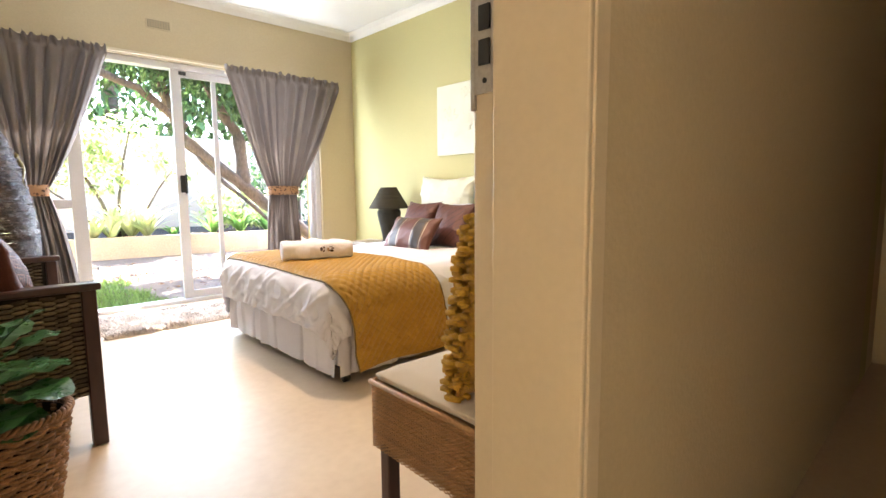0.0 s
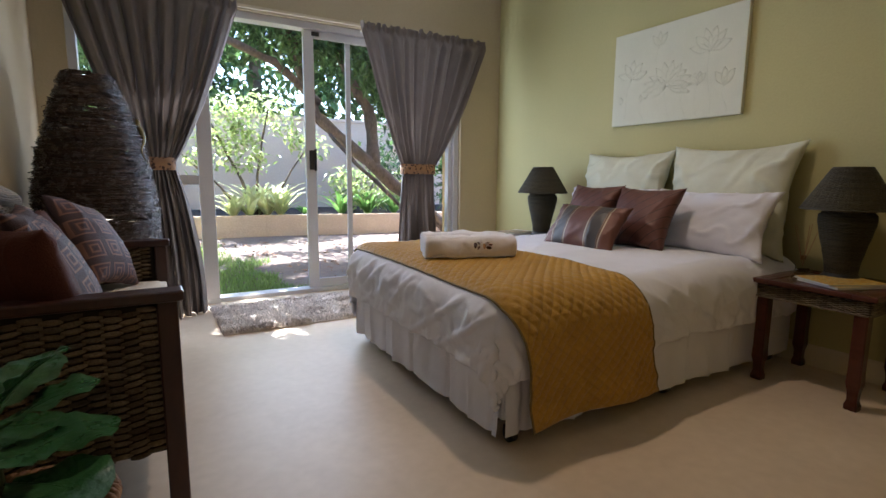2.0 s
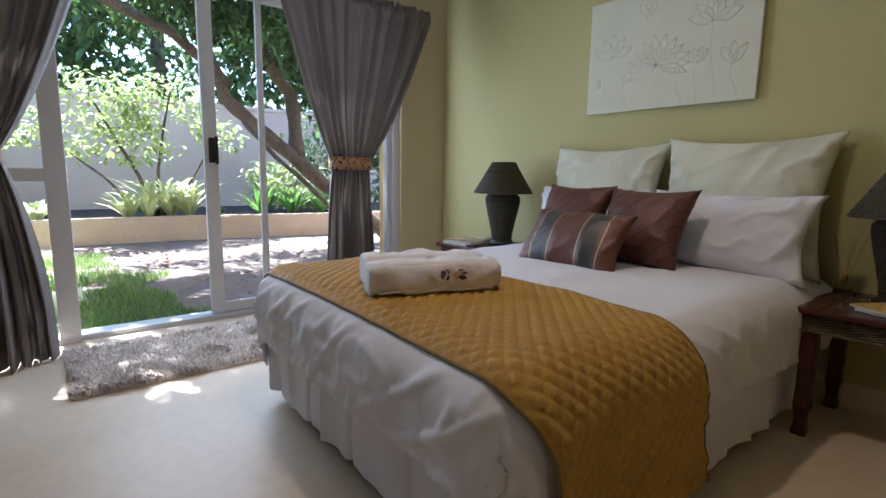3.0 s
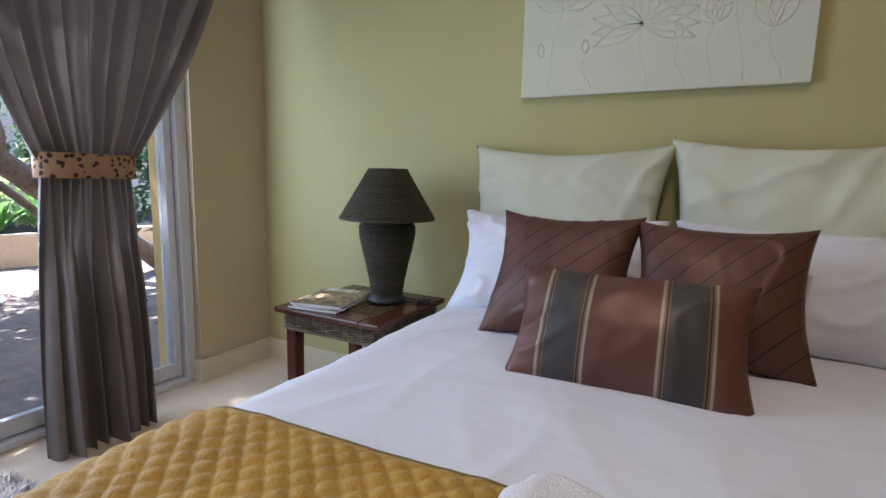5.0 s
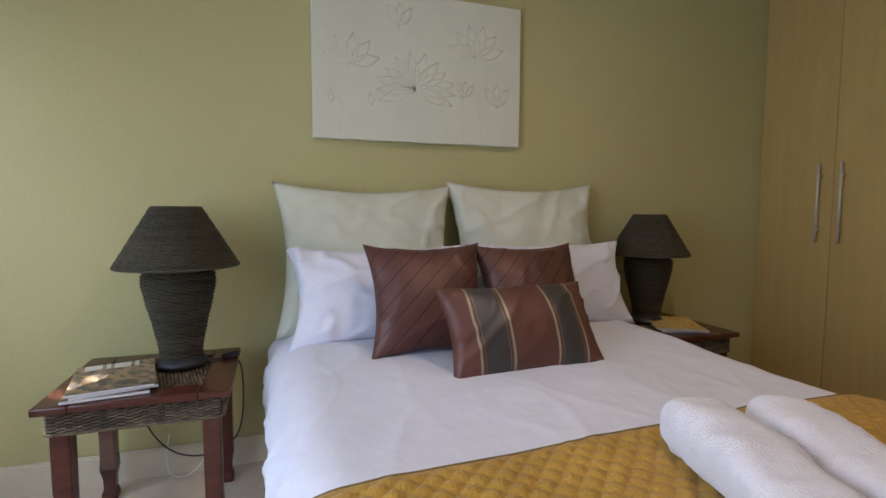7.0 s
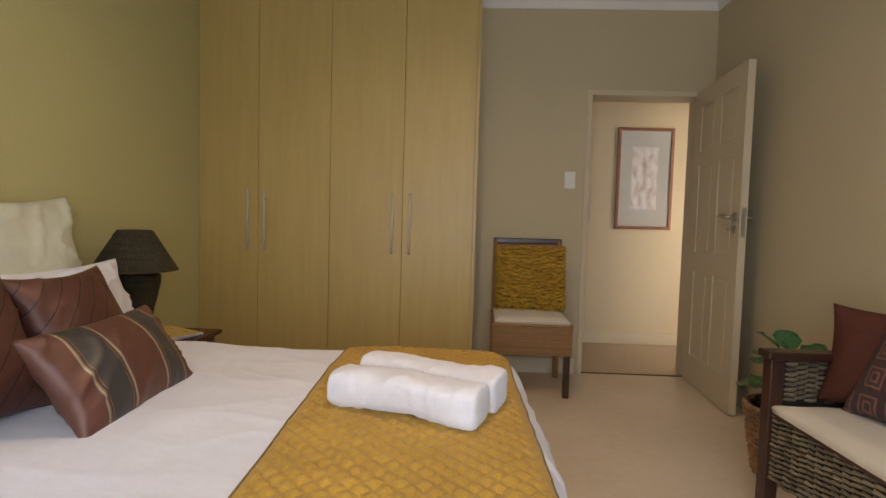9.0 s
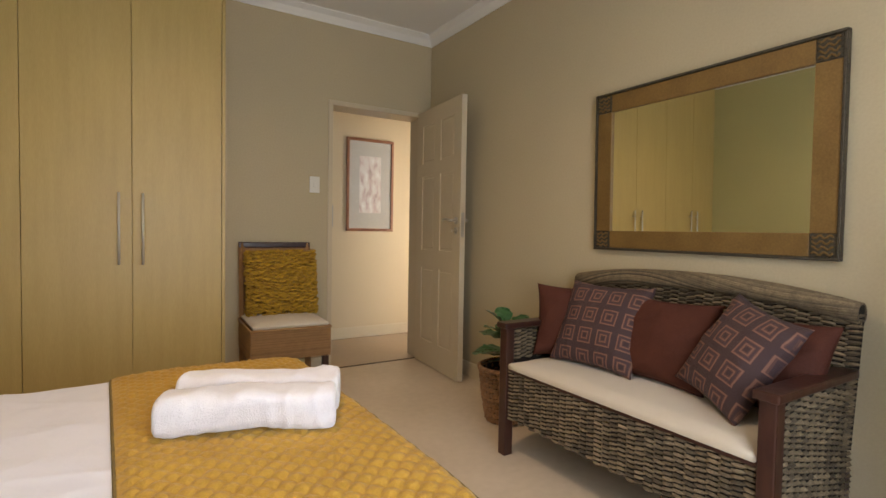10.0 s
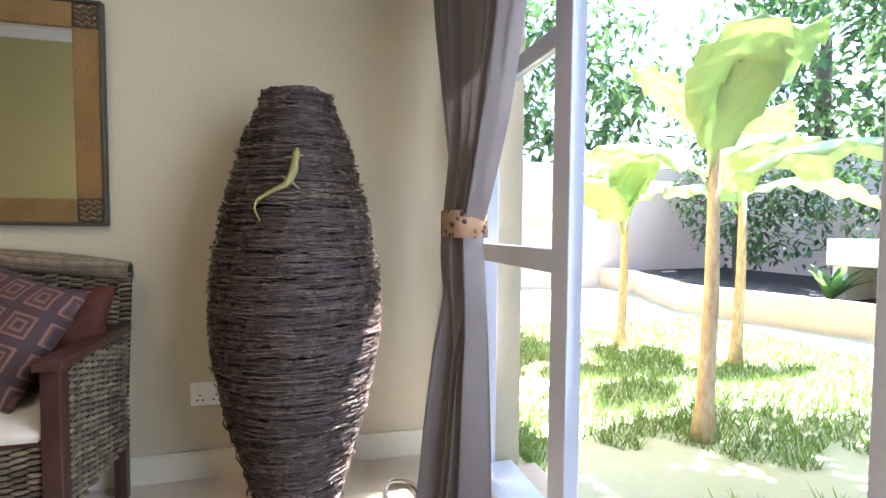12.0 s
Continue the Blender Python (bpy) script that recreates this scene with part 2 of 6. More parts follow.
def box(bm, x0, x1, y0, y1, z0, z1, bevel=0.0):
    r = bmesh.ops.create_cube(bm, size=1.0, matrix=Matrix.LocRotScale(((x0 + x1) / 2, (y0 + y1) / 2, (z0 + z1) / 2), None, (abs(x1 - x0), abs(y1 - y0), abs(z1 - z0))))
    if bevel:
        es = {e for v in r["verts"] for e in v.link_edges}
        bmesh.ops.bevel(bm, geom=list(es), offset=bevel, segments=2, affect="EDGES", profile=0.5)
    return bm


def boxes(*rows, bevel=0.0):
    bm = bmesh.new()
    for r in rows:
        box(bm, *r, bevel=bevel)
    return bm


def tube(bm, pts, radii, sides=6, closed=False, caps=True):
    """A tube along points; radii is a number or one for each point."""
    pts = [Vector(p) for p in pts]
    n = len(pts)
    if isinstance(radii, (int, float)):
        radii = [radii] * n
    rings = []
    for i, p in enumerate(pts):
        a = pts[(i - 1) % n] if (i or closed) else pts[i]
        b = pts[(i + 1) % n] if (i < n - 1 or closed) else pts[i]
        d = (b - a).normalized()
        ref = Vector((0, 0, 1)) if abs(d.z) < 0.9 else Vector((1, 0, 0))
        s = d.cross(ref).normalized()
        u = s.cross(d)
        rings.append([bm.verts.new(p + (s * math.cos(q) + u * math.sin(q)) * radii[i]) for q in (2 * math.pi * k / sides for k in range(sides))])
    for i in range(n if closed else n - 1):
        r0, r1 = rings[i], rings[(i + 1) % n]
        for k in range(sides):
            bm.faces.new((r0[k], r0[(k + 1) % sides], r1[(k + 1) % sides], r1[k]))
    if caps and not closed and sides > 2:
        bm.faces.new(rings[0][::-1])
        bm.faces.new(rings[-1])
    return bm


def revolve(bm, profile, segs=32, at=(0, 0, 0), sx=1.0, sy=1.0, cap=True):
    rings = []
    for r, z in profile:
        rings.append([bm.verts.new((at[0] + r * sx * math.cos(a), at[1] + r * sy * math.sin(a), at[2] + z)) for a in (2 * math.pi * k / segs for k in range(segs))])
    for r0, r1 in zip(rings, rings[1:]):
        for k in range(segs):
            bm.faces.new((r0[k], r0[(k + 1) % segs], r1[(k + 1) % segs], r1[k]))
    if cap:
        bm.faces.new(rings[0][::-1])
        bm.faces.new(rings[-1])
    return bm


def along(profile, z):
    """The radius of a profile of (radius, height) rows at a height."""
    for (r0, z0), (r1, z1) in zip(profile, profile[1:]):
        if z0 <= z <= z1:
            f = (z - z0) / (z1 - z0)
            f = f * f * (3 - 2 * f) * 0.4 + f * 0.6
            return r0 + (r1 - r0) * f
    return profile[0][0] if z < profile[0][1] else profile[-1][0]


def weave_round(bm, profile, rows, stakes, thick, amp, sx=1.0, sy=1.0, sides=4, per=4):
    """Rows of strands that run in front of and behind the stakes, round a turned shape."""
    z0, z1 = profile[0][1], profile[-1][1]
    n = stakes * per
    for i in range(rows):
        z = z0 + (z1 - z0) * (i + 0.5) / rows
        r = along(profile, z)
        pts = []
        for k in range(n):
            a = 2 * math.pi * k / n
            q = r + amp * math.cos(stakes * a / 2 * 2 * 0.5 + math.pi * i)
            pts.append((q * sx * math.cos(a), q * sy * math.sin(a), z + 0.0012 * math.sin(3 * a + i)))
        tube(bm, pts, thick, sides, closed=True)
    return bm


def sheet(fn, nu, nv):
    """A grid of faces through fn(u, v), u and v from 0 to 1."""
    vs = [fn(i / nu, j / nv) for j in range(nv + 1) for i in range(nu + 1)]
    fs = [(j * (nu + 1) + i, j * (nu + 1) + i + 1, (j + 1) * (nu + 1) + i + 1, (j + 1) * (nu + 1) + i) for j in range(nv) for i in range(nu)]
    return vs, fs


def pillow(w, h, t, seed=0, pinch=0.07, wrinkle=0.006, n=40, power=2.3):
    """A stuffed pillow standing on its lower edge: width along x, height along z, thickness along y."""
    bm = bmesh.new()
    for side in (1, -1):
        rows = []
        for j in range(n + 1):
            row = []
            for i in range(n + 1):
                u, v = 2 * i / n - 1, 2 * j / n - 1
                u, v = math.copysign(abs(u) ** 0.85, u), math.copysign(abs(v) ** 0.85, v)
                th = t / 2 * (max(0, 1 - abs(u) ** power) * max(0, 1 - abs(v) ** power)) ** 0.5
                x = u * w / 2 * (1 - pinch * (1 - v * v))
                z = v * h / 2 * (1 - pinch * (1 - u * u))
                edge = max(abs(u), abs(v))
                wr = noise.noise((x * 7 + seed * 7.1, z * 7, side * 3.3 + seed)) + 1.0 * (1 - abs(noise.noise((x * 7 + 5 * z + seed, z * 5 - 3 * x, side + 9)))) ** 14 + 0.25 * noise.noise((x * 26 + seed, z * 26, side))
                y = side * (th + wr * wrinkle * (0.4 + edge) * (1 if edge < 1 else 0))
                row.append(bm.verts.new((x, y, z + h / 2)))
            rows.append(row)
        for j in range(n):
            for i in range(n):
                q = (rows[j][i], rows[j][i + 1], rows[j + 1][i + 1], rows[j + 1][i])
                bm.faces.new(q if side < 0 else q[::-1])
    bmesh.ops.remove_doubles(bm, verts=bm.verts, dist=0.0015)
    return bm


def soft_block(w, d, h, r=0.03, sag=0.0, seed=0, n=16):
    """A flat upholstered pad with rounded sides, its underside at z = 0."""
    bm = box(bmesh.new(), -w / 2, w / 2, -d / 2, d / 2, 0, h)
    bmesh.ops.subdivide_edges(bm, edges=bm.edges[:], cuts=n, use_grid_fill=True)
    for v in bm.verts:
        ex, ey = max(0, abs(v.co.x) - (w / 2 - r)), max(0, abs(v.co.y) - (d / 2 - r))
        e = min(r, math.hypot(ex, ey))
        top = v.co.z / h
        drop = (r - math.sqrt(max(0, r * r - e * e))) * (0.8 if top > 0.5 else 0.3)
        v.co.z += (-drop if top > 0.5 else drop) * abs(2 * top - 1)
        if top > 0.5:
            v.co.z += sag * (1 - (2 * v.co.x / w) ** 2) * (1 - (2 * v.co.y / d) ** 2) + 0.003 * noise.noise((v.co.x * 9 + seed, v.co.y * 9, 3))
        s = 1 - 0.02 * (2 * top - 1) ** 2
        v.co.x *= s
        v.co.y *= s
    return bm


def rope_panel(w, h, col=0.036, row=0.0175, depth=0.008, seed=0, shape=None):
    """Columns of short plaited seagrass strands on a panel in the x-z plane, facing -y. Returns vertices and faces."""
    rng = random.Random(seed)
    vs, fs = [], []
    nc, nr = max(1, round(w / col)), max(1, round(h / row))
    cw, rh = w / nc, h / nr
    for c in range(nc):
        tall = c % 3 == 1
        for r in range(nr + 1):
            z = (r + (0.5 if c % 2 else 0.0)) * rh
            if z > h or (shape and not shape((c + 0.5) * cw, z)):
                continue
            x0, x1 = c * cw - 0.10 * cw, (c + 1) * cw + 0.10 * cw
            tilt = rng.uniform(-0.15, 0.15) * rh + (0.35 * rh if tall else 0)
            k = len(vs)
            out = depth * rng.uniform(0.75, 1.2)
            th = rh * rng.uniform(0.33, 0.42)
            for s, (x, o, q) in enumerate(((x0, 0.001, 0.55), ((x0 * 2 + x1) / 3, out, 1), ((x0 + 2 * x1) / 3, out, 1), (x1, 0.001, 0.55))):
                zz = z + tilt * (s - 1.5) / 3
                vs += [(x, -o * 0.35, zz + th * q), (x, -o - th * q * 0.4, zz), (x, -o * 0.35, zz - th * q)]
            for s in range(3):
                a, b = k + s * 3, k + s * 3 + 3
                fs += [(a, a + 1, b + 1, b), (a + 1, a + 2, b + 2, b + 1)]
            fs += [(k, k + 2, k + 1), (k + 9, k + 10, k + 11)]
    return vs, fs


def wicker_panel(w, h, rows, stakes, thick=0.0018, amp=0.0022):
    """Fine strands woven over stakes on a flat panel in the x-z plane, facing -y."""
    bm = bmesh.new()
    for i in range(rows):
        z = h * (i + 0.5) / rows
        tube(bm, [(w * k / (stakes * 2), -0.003 - amp * math.cos(math.pi * (k / 1.0 + i)), z) for k in range(stakes * 2 + 1)], thick, 4)
    return bm


def leaves(blobs, count, size, seed, droop=0.3, narrow=0.42, hollow=0.35):
    """Many small folded leaves in a set of egg-shaped clumps (centre, radii). Returns vertices and faces."""
    rng = random.Random(seed)
    vs, fs = [], []
    weights = [b[1][0] * b[1][1] * b[1][2] for b in blobs]
    for _ in range(count):
        c, r = rng.choices(blobs, weights)[0]
        d = Vector((rng.gauss(0, 1), rng.gauss(0, 1), rng.gauss(0, 1))).normalized()
        q = (hollow + (1 - hollow) * rng.random() ** 0.6) * rng.uniform(0.8, 1.1)
        p = Vector(c) + Vector((d.x * r[0], d.y * r[1], d.z * r[2])) * q
        if noise.noise(p * 1.6 + Vector((seed, 0, 0))) < -0.13:
            continue
        tip = Vector((rng.uniform(-1, 1), rng.uniform(-1, 1), rng.uniform(-0.8, 0.5) - droop)).normalized()
        s = tip.cross(Vector((rng.uniform(-0.4, 0.4), rng.uniform(-0.4, 0.4), 1))).normalized()
        u = s.cross(tip)
        ln = size * rng.uniform(0.6, 1.25)
        k = len(vs)
        vs += [p, p + tip * ln * 0.45 + s * ln * narrow * 0.5 + u * ln * 0.06, p + tip * ln - u * ln * 0.08, p + tip * ln * 0.45 - s * ln * narrow * 0.5 + u * ln * 0.06]
        fs += [(k, k + 1, k + 2), (k, k + 2, k + 3)]
    return [tuple(v) for v in vs], fs


# ---- the room: setting ----
RX, RY, RZ = 3.435, 4.25, 2.66
OX0, OX1, OZ = 0.17, 3.02, 2.09
structure("floor", boxes((0, RX, -0.02, RY + 0.18, -0.08, 0)), M_FLOOR, "smooth cream screed floor with a soft sheen", "floor")
structure("ceiling", boxes((-0.3, RX + 0.3, -1.3, RY + 0.3, RZ, RZ + 0.15)), M_CEIL, "plain white painted ceiling", "ceiling")
structure("wall_west", boxes((-0.22, 0, -0.185, RY + 0.22, -0.1, RZ)), M_WALL, "cream painted plaster wall behind the bench", "wall")
structure("wall_east", boxes((RX, RX + 0.22, -0.185, RY + 0.22, -0.1, RZ)), M_HEAD, "cream painted wall behind the bed head, green bounce light in its colour", "wall")
structure("wall_north", boxes((0, OX0, RY, RY + 0.22, -0.1, RZ), (OX1, RX, RY, RY + 0.22, -0.1, RZ), (OX0, OX1, RY, RY + 0.22, OZ, RZ)), M_WALL, "cream plaster wall with the wide glazed opening", "wall")
DX0, DX1, DZ = 0.045, 0.876, 2.03
structure("wall_south", boxes((0, DX0, -0.185, 0, -0.1, RZ), (DX1, RX, -0.185, 0, -0.1, RZ), (DX0, DX1, -0.185, 0, DZ, RZ)), M_WALL, "cream plaster wall with the doorway", "wall")
structure("corridor_floor", boxes((-1.5, 3.9, -1.3, -0.02, -0.08, -0.004)), M_HALLFLOOR, "tan corridor floor", "floor")
structure("threshold", boxes((DX0, DX1, -0.032, -0.012, -0.01, 0.004)), M_GAP, "thin dark threshold strip in the doorway", "threshold")
structure("wall_corridor_south", boxes((-1.5, 3.9, -1.12, -1.0, -0.1, RZ)), M_HALL, "cream corridor wall", "wall")
structure("wall_corridor_north", boxes((-1.5, -1.19, -0.185, -0.05, -0.1, RZ), (-0.53, -0.22, -0.185, -0.05, -0.1, RZ), (-1.19, -0.53, -0.185, -0.05, 2.08, RZ), (-1.19, -0.53, -0.185, -0.05, -0.1, 0.2), (RX + 0.22, 3.9, -0.185, -0.05, -0.1, RZ)), M_HALL, "cream corridor wall", "wall")
structure("wall_corridor_west", boxes((-1.62, -1.5, -1.12, -0.05, -0.1, RZ)), M_HALL, "corridor end wall", "wall")
structure("window_2", boxes((-1.19, -0.53, -0.125, -0.115, 0.2, 2.08)), M_PICGLASS, "frosted corridor window", "window").visible_shadow = False
structure("wall_corridor_east", boxes((3.9, 4.02, -1.12, -0.05, -0.1, RZ)), M_HALL, "corridor end wall", "wall")
structure("ceiling_corridor", boxes((-1.62, -0.3, -1.3, 0, RZ, RZ + 0.15), (RX + 0.3, 4.02, -1.3, 0, RZ, RZ + 0.15)), M_CEIL, "white corridor ceiling", "ceiling")


def skirting(name, x0, x1, y0, y1, label):
    bm = box(bmesh.new(), x0, x1, y0, y1, 0.0, 0.10)
    box(bm, x0 + (0.004 if x1 - x0 < 0.05 else 0), x1 - (0.004 if x1 - x0 < 0.05 else 0), y0 + (0.004 if y1 - y0 < 0.05 else 0), y1 - (0.004 if y1 - y0 < 0.05 else 0), 0.10, 0.108)
    structure(name, bm, M_TRIM, label, "skirting board")


skirting("baseboard", 0.0, 0.016, 0.02, RY - 0.016, "cream painted skirting board")
skirting("baseboard", RX - 0.016, RX, 0.47, RY - 0.016, "cream painted skirting board")
skirting("baseboard", OX1 + 0.0, RX, RY - 0.016, RY, "cream painted skirting board")
skirting("baseboard", OX1 - 0.016, OX1, RY - 0.016, RY + 0.05, "cream painted skirting board in the reveal")
skirting("baseboard", 0.0, OX0, RY - 0.016, RY, "cream painted skirting board")
skirting("baseboard", 0.90, 1.64, 0, 0.016, "cream painted skirting board")
skirting("baseboard", -1.5, 3.9, -1.0, -0.984, "cream corridor skirting board")


def cornice(pts_along, axis, fixed, sign, name):
    """A coved cornice: a curved profile run along one wall."""
    prof = [(0.0, -0.075), (0.008, -0.075), (0.012, -0.062), (0.030, -0.030), (0.060, -0.012), (0.068, -0.008), (0.070, 0.0), (0.0, 0.0)]
    bm = bmesh.new()
    ends = []
    for a in pts_along:
        row = []
        for o, z in prof:
            row.append(bm.verts.new((fixed + sign * o, a, RZ + z) if axis == "y" else (a, fixed + sign * o, RZ + z)))
        ends.append(row)
    k = len(prof)
    for i in range(k):
        bm.faces.new((ends[0][i], ends[0][(i + 1) % k], ends[1][(i + 1) % k], ends[1][i]))
    bm.faces.new(ends[0])
    bm.faces.new(ends[1][::-1])
    structure(name, bm, M_CEIL, "white coved plaster cornice", "cornice")


cornice((0.0, RY), "y", 0.0, 1, "trim")
cornice((0.45, RY), "y", RX, -1, "trim")
cornice((0.0, RX), "x", RY, -1, "trim")
cornice((0.0, 1.65), "x", 0.0, 1, "trim")

endd = thing("corridor_door", "red brown wooden door closing the end of the corridor", "door", (3.885, -0.62, 0))
part("corridor_leaf", boxes((-0.03, 0.01, -0.36, 0.36, 0.0, 2.03), (-0.036, -0.03, -0.28, -0.04, 0.2, 0.9), (-0.036, -0.03, 0.04, 0.28, 0.2, 0.9), (-0.036, -0.03, -0.28, -0.04, 1.05, 1.85), (-0.036, -0.03, 0.04, 0.28, 1.05, 1.85), bevel=0.004), mat("red_brown_door_wood", (0.34, 0.15, 0.075), (0.24, 0.10, 0.05), 5, 0.4, 0.1, 50, stretch=(1, 1, 0.2)), endd)
part("corridor_door_knob", tube(bmesh.new(), [(-0.03, 0.30, 1.05), (-0.08, 0.30, 1.05)], [0.01, 0.022], 12), M_STEEL, endd)

# ---- glazed opening: frame, side light, sliding door ----
FY0, FY1 = 4.285, 4.345
win = thing("window_1", "white aluminium glazed garden opening with side light, partly slid open", "sliding door", (0, 0, 0), kind="structure")
part("outer_frame", boxes((OX0, OX0 + 0.05, 4.250, FY1, 0, OZ), (OX0 + 0.05, 0.955, 4.250, 4.285, OZ - 0.05, OZ), (OX0 + 0.05, 0.955, 4.250, 4.285, 0, 0.03), (OX1 - 0.05, OX1, FY0, FY1, 0, OZ), (OX0 + 0.05, OX1 - 0.05, FY0, FY1 + 0.05, OZ - 0.05, OZ), (OX0 + 0.05, OX1 - 0.05, FY0, FY1 + 0.07, 0.0, 0.03), bevel=0.003), M_ALU, win)
part("post", boxes((0.860, 0.955, 4.248, 4.292, 0.03, OZ - 0.05), bevel=0.004), M_ALU, win)
for z0, z1 in ((0.868, 0.935), (1.49, 1.55)):
    part("transom", boxes((OX0 + 0.05, 0.862, 4.256, 4.288, z0, z1), bevel=0.003), M_ALU, win)
for i, (z0, z1) in enumerate(((0.03, 0.868), (0.935, 1.49), (1.55, OZ - 0.05))):
    p = part("pane", boxes((OX0 + 0.05, 0.862, 4.270, 4.274, z0, z1)), M_GLASS, win)
    p.visible_shadow = False
slid = thing("sliding_door", "white aluminium sliding glass door panel standing half open", "sliding door", (0, 0, 0))
part("door_frame", boxes((1.635, 1.715, 4.315, 4.35, 0.035, 2.04), (2.93, 2.965, 4.315, 4.35, 0.035, 2.04), (1.715, 2.93, 4.318, 4.347, 0.035, 0.10), (1.715, 2.93, 4.318, 4.347, 1.985, 2.04), bevel=0.003), M_ALU, slid)
p = part("pane", boxes((1.715, 2.93, 4.331, 4.335, 0.10, 1.985)), M_GLASS, slid)
p.visible_shadow = False
hd = part("pull_handle", boxes((1.698, 1.712, 4.285, 4.315, 0.975, 1.145), (1.66, 1.70, 4.300, 4.315, 0.985, 1.135), bevel=0.004), M_BLACK, slid, "black plastic pull handle")
part("latch", boxes((1.70, 1.76, 4.305, 4.318, 2.0, 2.03), bevel=0.004), M_BLACK, slid, "small black catch")
fixed = thing("fixed_glass_panel", "white aluminium fixed glass door panel", "glass panel", (0, 0, 0))
part("panel_frame", boxes((1.985, 2.025, 4.36, 4.385, 0.03, 2.04), (2.935, 2.97, 4.36, 4.385, 0.03, 2.04), (2.025, 2.935, 4.362, 4.383, 0.03, 0.085), (2.025, 2.935, 4.362, 4.383, 1.99, 2.04), bevel=0.003), M_ALU, fixed)
p = part("pane", boxes((2.025, 2.935, 4.370, 4.374, 0.085, 1.99)), M_GLASS, fixed)
p.visible_shadow = False
structure("trim", boxes((OX0 + 0.02, OX1 - 0.02, RY - 0.014, RY, OZ + 0.012, OZ + 0.034), bevel=0.003), M_TRIM, "slim cream curtain batten over the glazed opening", "trim")

# ---- doorway and door leaf ----
dfm = thing("door_frame", "cream painted pressed steel door frame with a strike plate", "door frame", (0, 0, 0), kind="structure")
part("jamb", boxes((DX1 - 0.034, DX1, -0.190, 0.010, 0, DZ - 0.035), (DX1 - 0.045, DX1 - 0.034, -0.188, -0.036, 0, DZ - 0.035), bevel=0.003), M_DOORP, dfm)
part("jamb", boxes((DX0, DX0 + 0.034, -0.190, 0.010, 0, DZ - 0.035), (DX0 + 0.034, DX0 + 0.045, -0.188, -0.036, 0, DZ - 0.035), bevel=0.003), M_DOORP, dfm)
part("head", boxes((DX0, DX1, -0.190, 0.010, DZ - 0.035, DZ), bevel=0.003), M_DOORP, dfm)
part("strike_plate", boxes((DX1 - 0.0385, DX1 - 0.035, -0.037, 0.004, 1.110, 1.265), (DX1 - 0.0385, DX1 - 0.030, 0.004, 0.0125, 1.088, 1.245), (DX1 - 0.041, DX1 - 0.0385, -0.034, -0.030, 1.115, 1.26), bevel=0.001), M_STEEL, dfm, "worn steel strike plate")
for z in (1.128, 1.247):
    part("screw", tube(bmesh.new(), [(DX1 - 0.0384, -0.016, z), (DX1 - 0.0398, -0.016, z)], 0.004, 10), M_BLACK, dfm)
part("keep_hole", boxes((DX1 - 0.0415, DX1 - 0.0386, -0.026, -0.006, 1.150, 1.185), (DX1 - 0.0415, DX1 - 0.0386, -0.026, -0.006, 1.198, 1.232)), M_BLACK, dfm)

leaf = thing("door_1", "cream painted six panel door standing wide open against the wall", "door", (0.084, 0.012, 0), 86.0)
LW, LT, LH = 0.728, 0.040, 2.02
bm = bmesh.new()
stile, midx = 0.105, LW / 2
rails = ((0.008, 0.20), (0.78, 0.92), (1.50, 1.60), (LH - 0.12, LH))
box(bm, 0, stile, -LT, 0, 0.008, LH)
box(bm, LW - stile, LW, -LT, 0, 0.008, LH)
for z0, z1 in rails:
    box(bm, stile, LW - stile, -LT, 0, z0, z1)
for (a, b), (c, d) in zip(rails, rails[1:]):
    box(bm, midx - 0.05, midx + 0.05, -LT, 0, b, c)
    for x0, x1 in ((stile, midx - 0.05), (midx + 0.05, LW - stile)):
        box(bm, x0, x1, -LT + 0.006, -0.006, b, c)
part("leaf", bm, M_DOORP, leaf)
for (a, b), (c, d) in zip(rails, rails[1:]):
    for x0, x1 in ((stile, midx - 0.05), (midx + 0.05, LW - stile)):
        part("panel", boxes((x0 + 0.016, x1 - 0.016, -LT + 0.003, -0.003, b + 0.016, c - 0.016), bevel=0.006), M_DOORP, leaf)
for side in (-LT, 0.0):
    s = -1 if side < 0 else 1
    bm = bmesh.new()
    tube(bm, [(LW - 0.055, side, 1.145), (LW - 0.055, side + s * 0.007, 1.145)], 0.026, 24)
    tube(bm, [(LW - 0.055, side + s * 0.007, 1.145), (LW - 0.055, side + s * 0.045, 1.145), (LW - 0.070, side + s * 0.054, 1.147), (LW - 0.11, side + s * 0.056, 1.155), (LW - 0.155, side + s * 0.054, 1.150), (LW - 0.175, side + s * 0.050, 1.143)], [0.010, 0.011, 0.011, 0.010, 0.009, 0.006], 12)
    part("lever_handle", bm, M_STEEL, leaf, "brushed steel lever handle", True)
    bm = tube(bmesh.new(), [(LW - 0.055, side, 1.075), (LW - 0.055, side + s * 0.006, 1.075)], 0.024, 24)
    part("key_plate", bm, M_STEEL, leaf)
bm = tube(bmesh.new(), [(LW - 0.055, -LT - 0.006, 1.075), (LW - 0.055, -LT - 0.03, 1.075)], 0.0022, 8)
tube(bm, [(LW - 0.055 + 0.011 * math.sin(a), -LT - 0.036, 1.075 + 0.011 * math.cos(a)) for a in (k * math.pi / 6 for k in range(12))], 0.0025, 6, closed=True)
part("key", bm, M_STEEL, leaf, "", True)
part("lock_plate", boxes((LW - 0.0005, LW + 0.0015, -0.031, -0.009, 1.03, 1.20)), M_STEEL, leaf)

